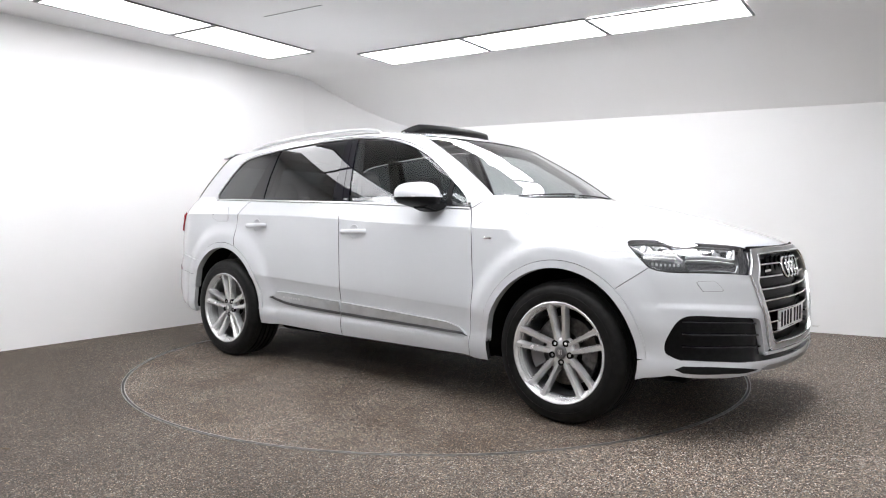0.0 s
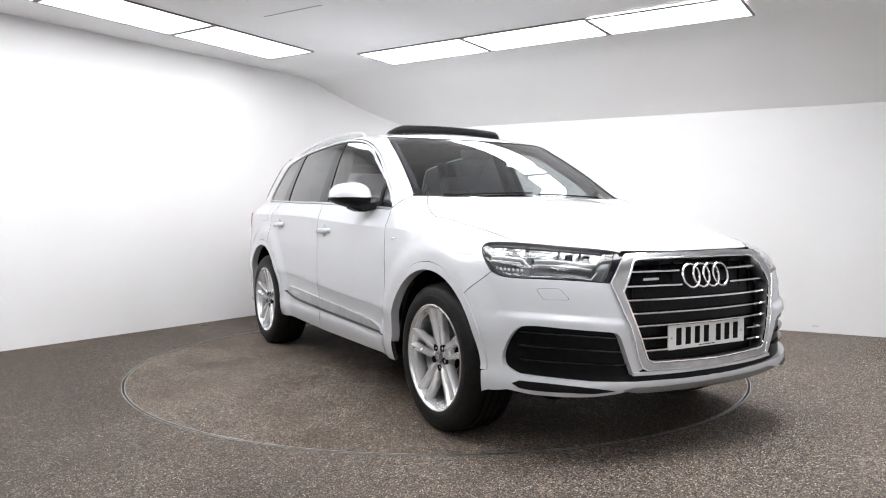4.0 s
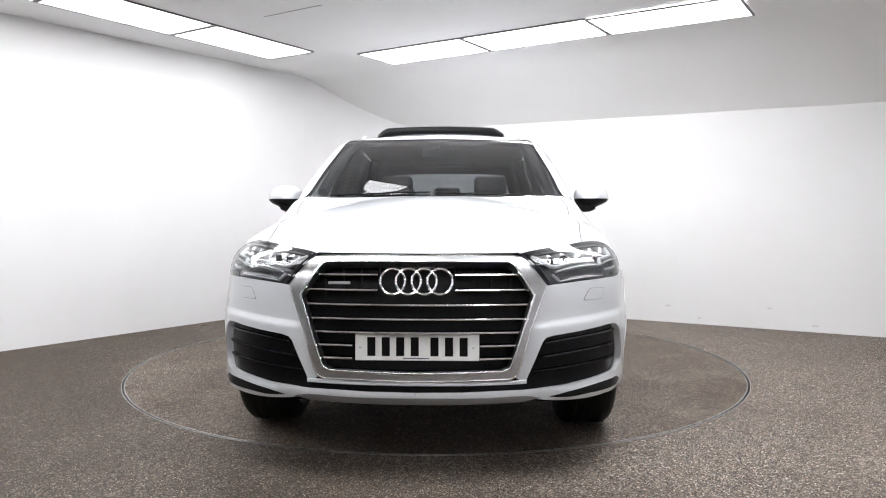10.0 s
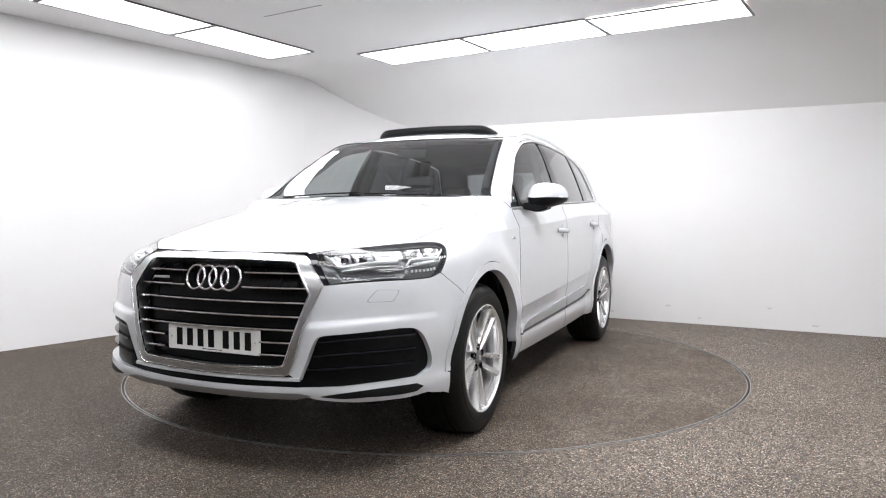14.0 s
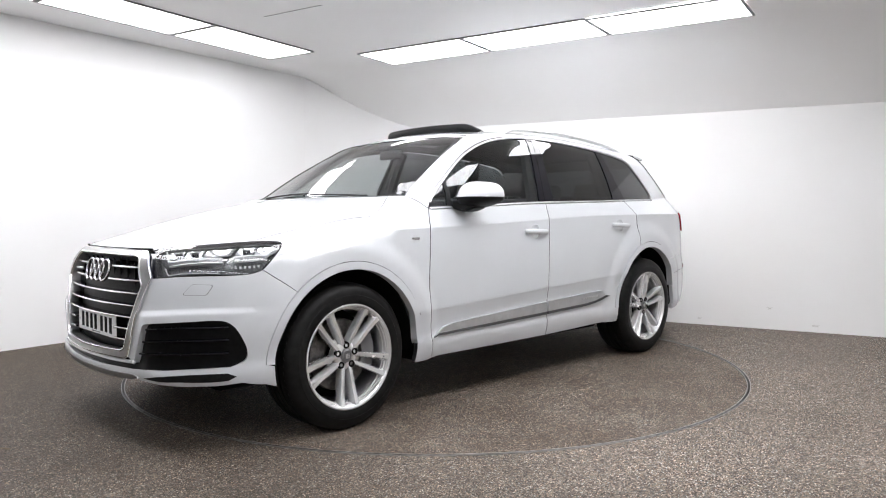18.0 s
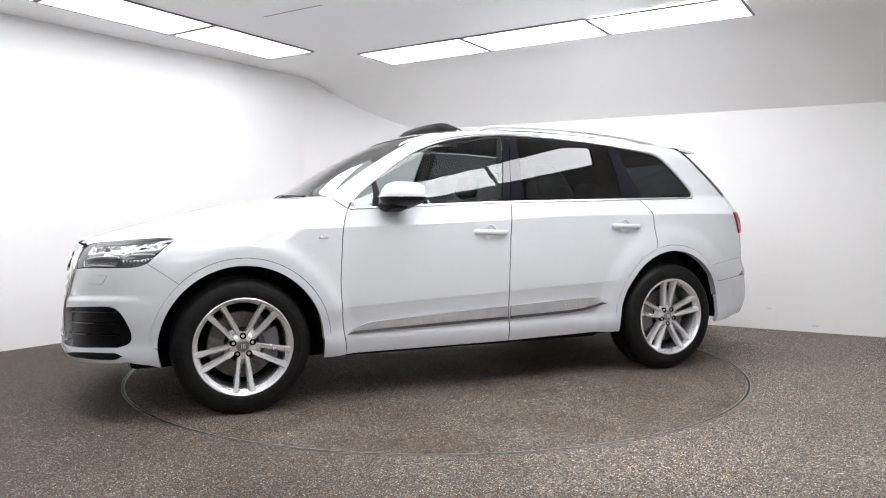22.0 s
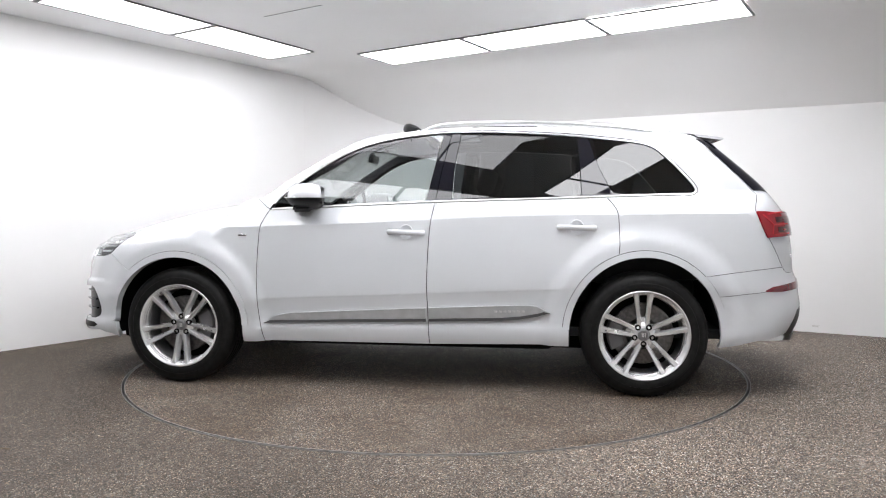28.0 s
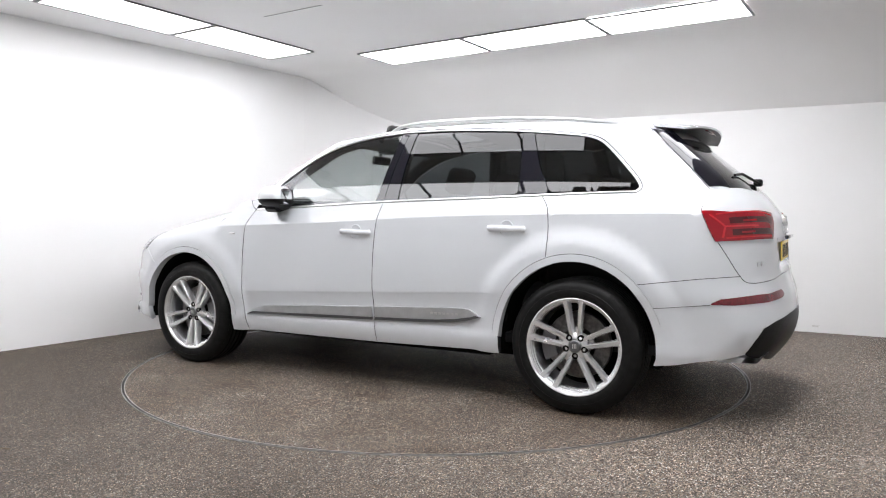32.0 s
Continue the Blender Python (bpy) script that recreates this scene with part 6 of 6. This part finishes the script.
    for k in range(5):
        a = 2 * math.pi * (k + 0.5) / 5
        m = Matrix.Translation((0.056 * math.sin(a), 0, 0.056 * math.cos(a)))
        bm = lathe([(0.0, -0.046), (0.0085, -0.046), (0.010, -0.042), (0.0155, -0.041), (0.0170, -0.039), (0.0185, -0.043), (0.0185, -0.06)], 16, "Y")
        part("wheel_bolt", bm, M_DARK, top, "dark wheel bolt", m=m)
    part("brake_disc", lathe([(0.07, -0.13), (0.10, -0.105), (0.185, -0.105), (0.188, -0.11), (0.188, -0.135), (0.07, -0.14)], 48, "Y"), M_DISC, top, "steel brake disc")
    cal = bmesh.new()
    rings = []
    for i in range(9):
        a = radians(-28 + 56 * i / 8)
        rings.append([cal.verts.new((r * math.cos(a), y, r * math.sin(a))) for r, y in ((0.125, -0.075), (0.205, -0.075), (0.215, -0.095), (0.215, -0.15), (0.125, -0.15))])
    for a, b in zip(rings, rings[1:]):
        for i in range(5):
            cal.faces.new((a[i], a[(i + 1) % 5], b[(i + 1) % 5], b[i]))
    cal.faces.new(rings[0][::-1])
    cal.faces.new(rings[-1])
    part("brake_caliper", cal, M_CALIPER, top, "dark grey brake caliper")
    part("valve", tube([(0.235, -0.03, 0.03), (0.225, -0.012, 0.03)], 0.004, 6), M_BLACK, top, "black tyre valve")
    part("wheel_backing", lathe([(0.0, -0.20), (0.238, -0.20)], 32, "Y"), M_DARK, top, "dark back of the wheel")
    top.parent = car
    return tagged(top, "silver twin-spoke alloy wheel with black tyre")


TRACK_F, TRACK_R = 0.962, 0.952
first_wheel = build_wheel()
first_wheel.matrix_basis = pose(WHEEL_X, TRACK_F, WHEEL_Z, 0, 180, 0)
copy_thing(first_wheel, pose(-WHEEL_X, TRACK_R, WHEEL_Z, 0, 1, 0))
copy_thing(first_wheel, pose(WHEEL_X, -TRACK_F, WHEEL_Z, 0, 4, 180))
copy_thing(first_wheel, pose(-WHEEL_X, -TRACK_R, WHEEL_Z, 0, 0, 180))


# ---- underside and cabin ----
def build_underside():
    bm = box((4.0, 1.30, 0.10), (0.08, 0, 0.29), 0.03)
    box((1.90, 1.66, 0.10), (0.0, 0, 0.31), 0.03, bm=bm)
    part("underbody", bm, M_DARK, car, "black underbody")
    for x in (WHEEL_X, -WHEEL_X):
        part("axle", tube([(x, -0.75, WHEEL_Z), (x, 0.75, WHEEL_Z)], 0.04, 10), M_DARK, car, "dark axle")
    part("engine_bay", box((0.85, 1.0, 0.50), (1.70, 0, 0.62), 0.05), M_DARK, car, "dark engine block")
    part("front_bulkhead", box((0.06, 1.50, 0.62), (1.02, 0, 0.80), 0.02), M_DARK, car, "dark bulkhead")


build_underside()


def cushion(size, at, bevel, tilt=0.0, bm=None):
    return box(size, (0, 0, 0), bevel, m=pose(*at, 0, tilt, 0), bm=bm, segments=3)


def build_seat(name, x, y, width, back_h, tilt, label):
    top = new(name)
    top.parent = car
    tagged(top, label)
    part("seat_base", cushion((0.50, width, 0.16), (x, y, 0.62), 0.05), M_LEATHER, top, "dark leather cushion")
    part("backrest", cushion((0.15, width, back_h), (x - 0.26 - back_h * 0.16, y, 0.66 + back_h / 2), 0.055, tilt), M_LEATHER, top, "dark leather backrest")
    hx = x - 0.27 - back_h * 0.36
    part("headrest", cushion((0.11, 0.26 if width < 0.6 else 0.25, 0.18), (hx, y, 0.66 + back_h + 0.10), 0.045, tilt), M_LEATHER, top, "dark padded headrest")
    for s in (-0.06, 0.06):
        part("headrest_rod", tube([(hx + 0.01, y + s, 0.62 + back_h), (hx, y + s, 0.70 + back_h)], 0.006, 6), M_CHROME, top)
    return top


def build_cabin():
    part("cabin_floor", box((2.9, 1.62, 0.06), (-0.62, 0, 0.38), 0.01), M_TRIM, car, "dark cabin floor")
    for y in (0.38, -0.38):
        build_seat("front_seat", -0.02, y, 0.54, 0.58, -19, "dark leather front seat with headrest")
    for y in (0.43, 0.0, -0.43):
        build_seat("rear_seat", -0.95, y, 0.42, 0.52, -17, "dark leather second-row seat with headrest")
    for y in (0.30, -0.30):
        build_seat("third_row_seat", -1.62, y, 0.44, 0.44, -14, "dark folding third-row seat")
    part("boot_trim", box((0.06, 1.3, 0.55), (-2.18, 0, 0.85), 0.02), M_TRIM, car, "dark boot trim")
    # dashboard
    dash = new("dashboard")
    dash.parent = car
    tagged(dash, "dark dashboard with binnacle and steering wheel")
    bm = bmesh.new()
    prof = [(0.58, 0.72), (0.50, 0.86), (0.50, 0.97), (0.56, 1.04), (0.70, 1.075), (0.98, 1.10), (1.02, 0.72)]
    rings = [[bm.verts.new((x, y, z)) for x, z in prof] for y in (-0.78, -0.4, 0.0, 0.4, 0.78)]
    for a, b in zip(rings, rings[1:]):
        for i in range(len(prof)):
            j = (i + 1) % len(prof)
            bm.faces.new((a[i], a[j], b[j], b[i]))
    bm.faces.new(rings[0][::-1])
    bm.faces.new(rings[-1])
    part("dash_body", bm, M_TRIM, dash, "dark soft dashboard")
    part("binnacle", cushion((0.18, 0.36, 0.10), (0.56, -0.38, 1.06), 0.04, 10), M_TRIM, dash, "dark instrument hood")
    part("screen_panel", box((0.012, 0.20, 0.10), (0.56, 0.02, 1.10), 0.006, m=Matrix.Identity(4)), M_GLOSSBLACK, dash, "dark display panel")
    ring = [(0.40 + 0.09 * math.sin(a) * 1.0 * 0.9, -0.38 + 0.185 * math.cos(a), 1.00 + 0.16 * math.sin(a)) for a in np.linspace(0, 2 * math.pi, 41)[:-1]]
    part("steering_wheel", tube(ring, 0.014, 8, closed=True), M_LEATHER, dash, "dark steering wheel rim")
    part("steering_boss", cushion((0.07, 0.16, 0.12), (0.42, -0.38, 1.0), 0.03, 28), M_LEATHER, dash, "dark steering boss")
    for a in (0, 180, 270):
        e = (0.40 + 0.08 * math.sin(radians(a)), -0.38 + 0.18 * math.cos(radians(a)), 1.0 + 0.155 * math.sin(radians(a)))
        part("steering_spoke", tube([(0.42, -0.38, 1.0), e], 0.014, 6), M_SATIN, dash)
    mirror = part("cabin_mirror", cushion((0.03, 0.23, 0.065), (0.40, 0.0, 1.535), 0.014, -10), M_BLACK, car, "black rear-view mirror")
    part("mirror_stem", tube([(0.40, 0, 1.55), (0.41, 0, 1.585)], 0.012, 8), M_BLACK, mirror)
    for s in (1, -1):
        # inner door boards
        for x0, x1 in ((0.88, -0.19), (-0.23, -1.05)):
            bm = box((x0 - x1, 0.05, 0.66), ((x0 + x1) / 2, s * 0.83, 0.80), 0.03)
            part("door_board", bm, M_TRIM, car, "dark inner door board")
        bm = box((1.0, 0.05, 0.5), (-1.75, s * 0.68, 0.95), 0.03)
        part("boot_side", bm, M_TRIM, car, "dark boot side board")
        line = along([(0.84, s * 0.715, 1.25), (0.70, s * 0.685, 1.36), (0.52, s * 0.65, 1.465), (0.32, s * 0.61, 1.575), (0.0, s * 0.60, 1.635)], 0.06, round_off=True)
        part("pillar_lining", tube(line, 0.035, 8), M_LINER, car, "grey windscreen pillar lining")
        part("pillar_lining", tube([(-0.20, s * 0.81, 1.15), (-0.28, s * 0.66, 1.62)], 0.05, 8), M_TRIM, car, "dark door pillar lining")
        part("pillar_lining", tube([(-1.23, s * 0.77, 1.15), (-1.15, s * 0.63, 1.60)], 0.05, 8), M_TRIM, car, "dark rear pillar lining")


build_cabin()
tagged(car, "glossy white large estate car with silver alloy wheels", "car")


def motions():
    rows, deck = [], []
    for k in range(33):
        m = pose(0, 0, 0, 0, 0, heading(k))
        rows.append((k, m @ pose(CAR_AT[0], CAR_AT[1], 0)))
        deck.append((k, m))
    walk(car, rows)
    walk(turntable, deck)


CAR_AT = (0.082, 0.032)
motions()
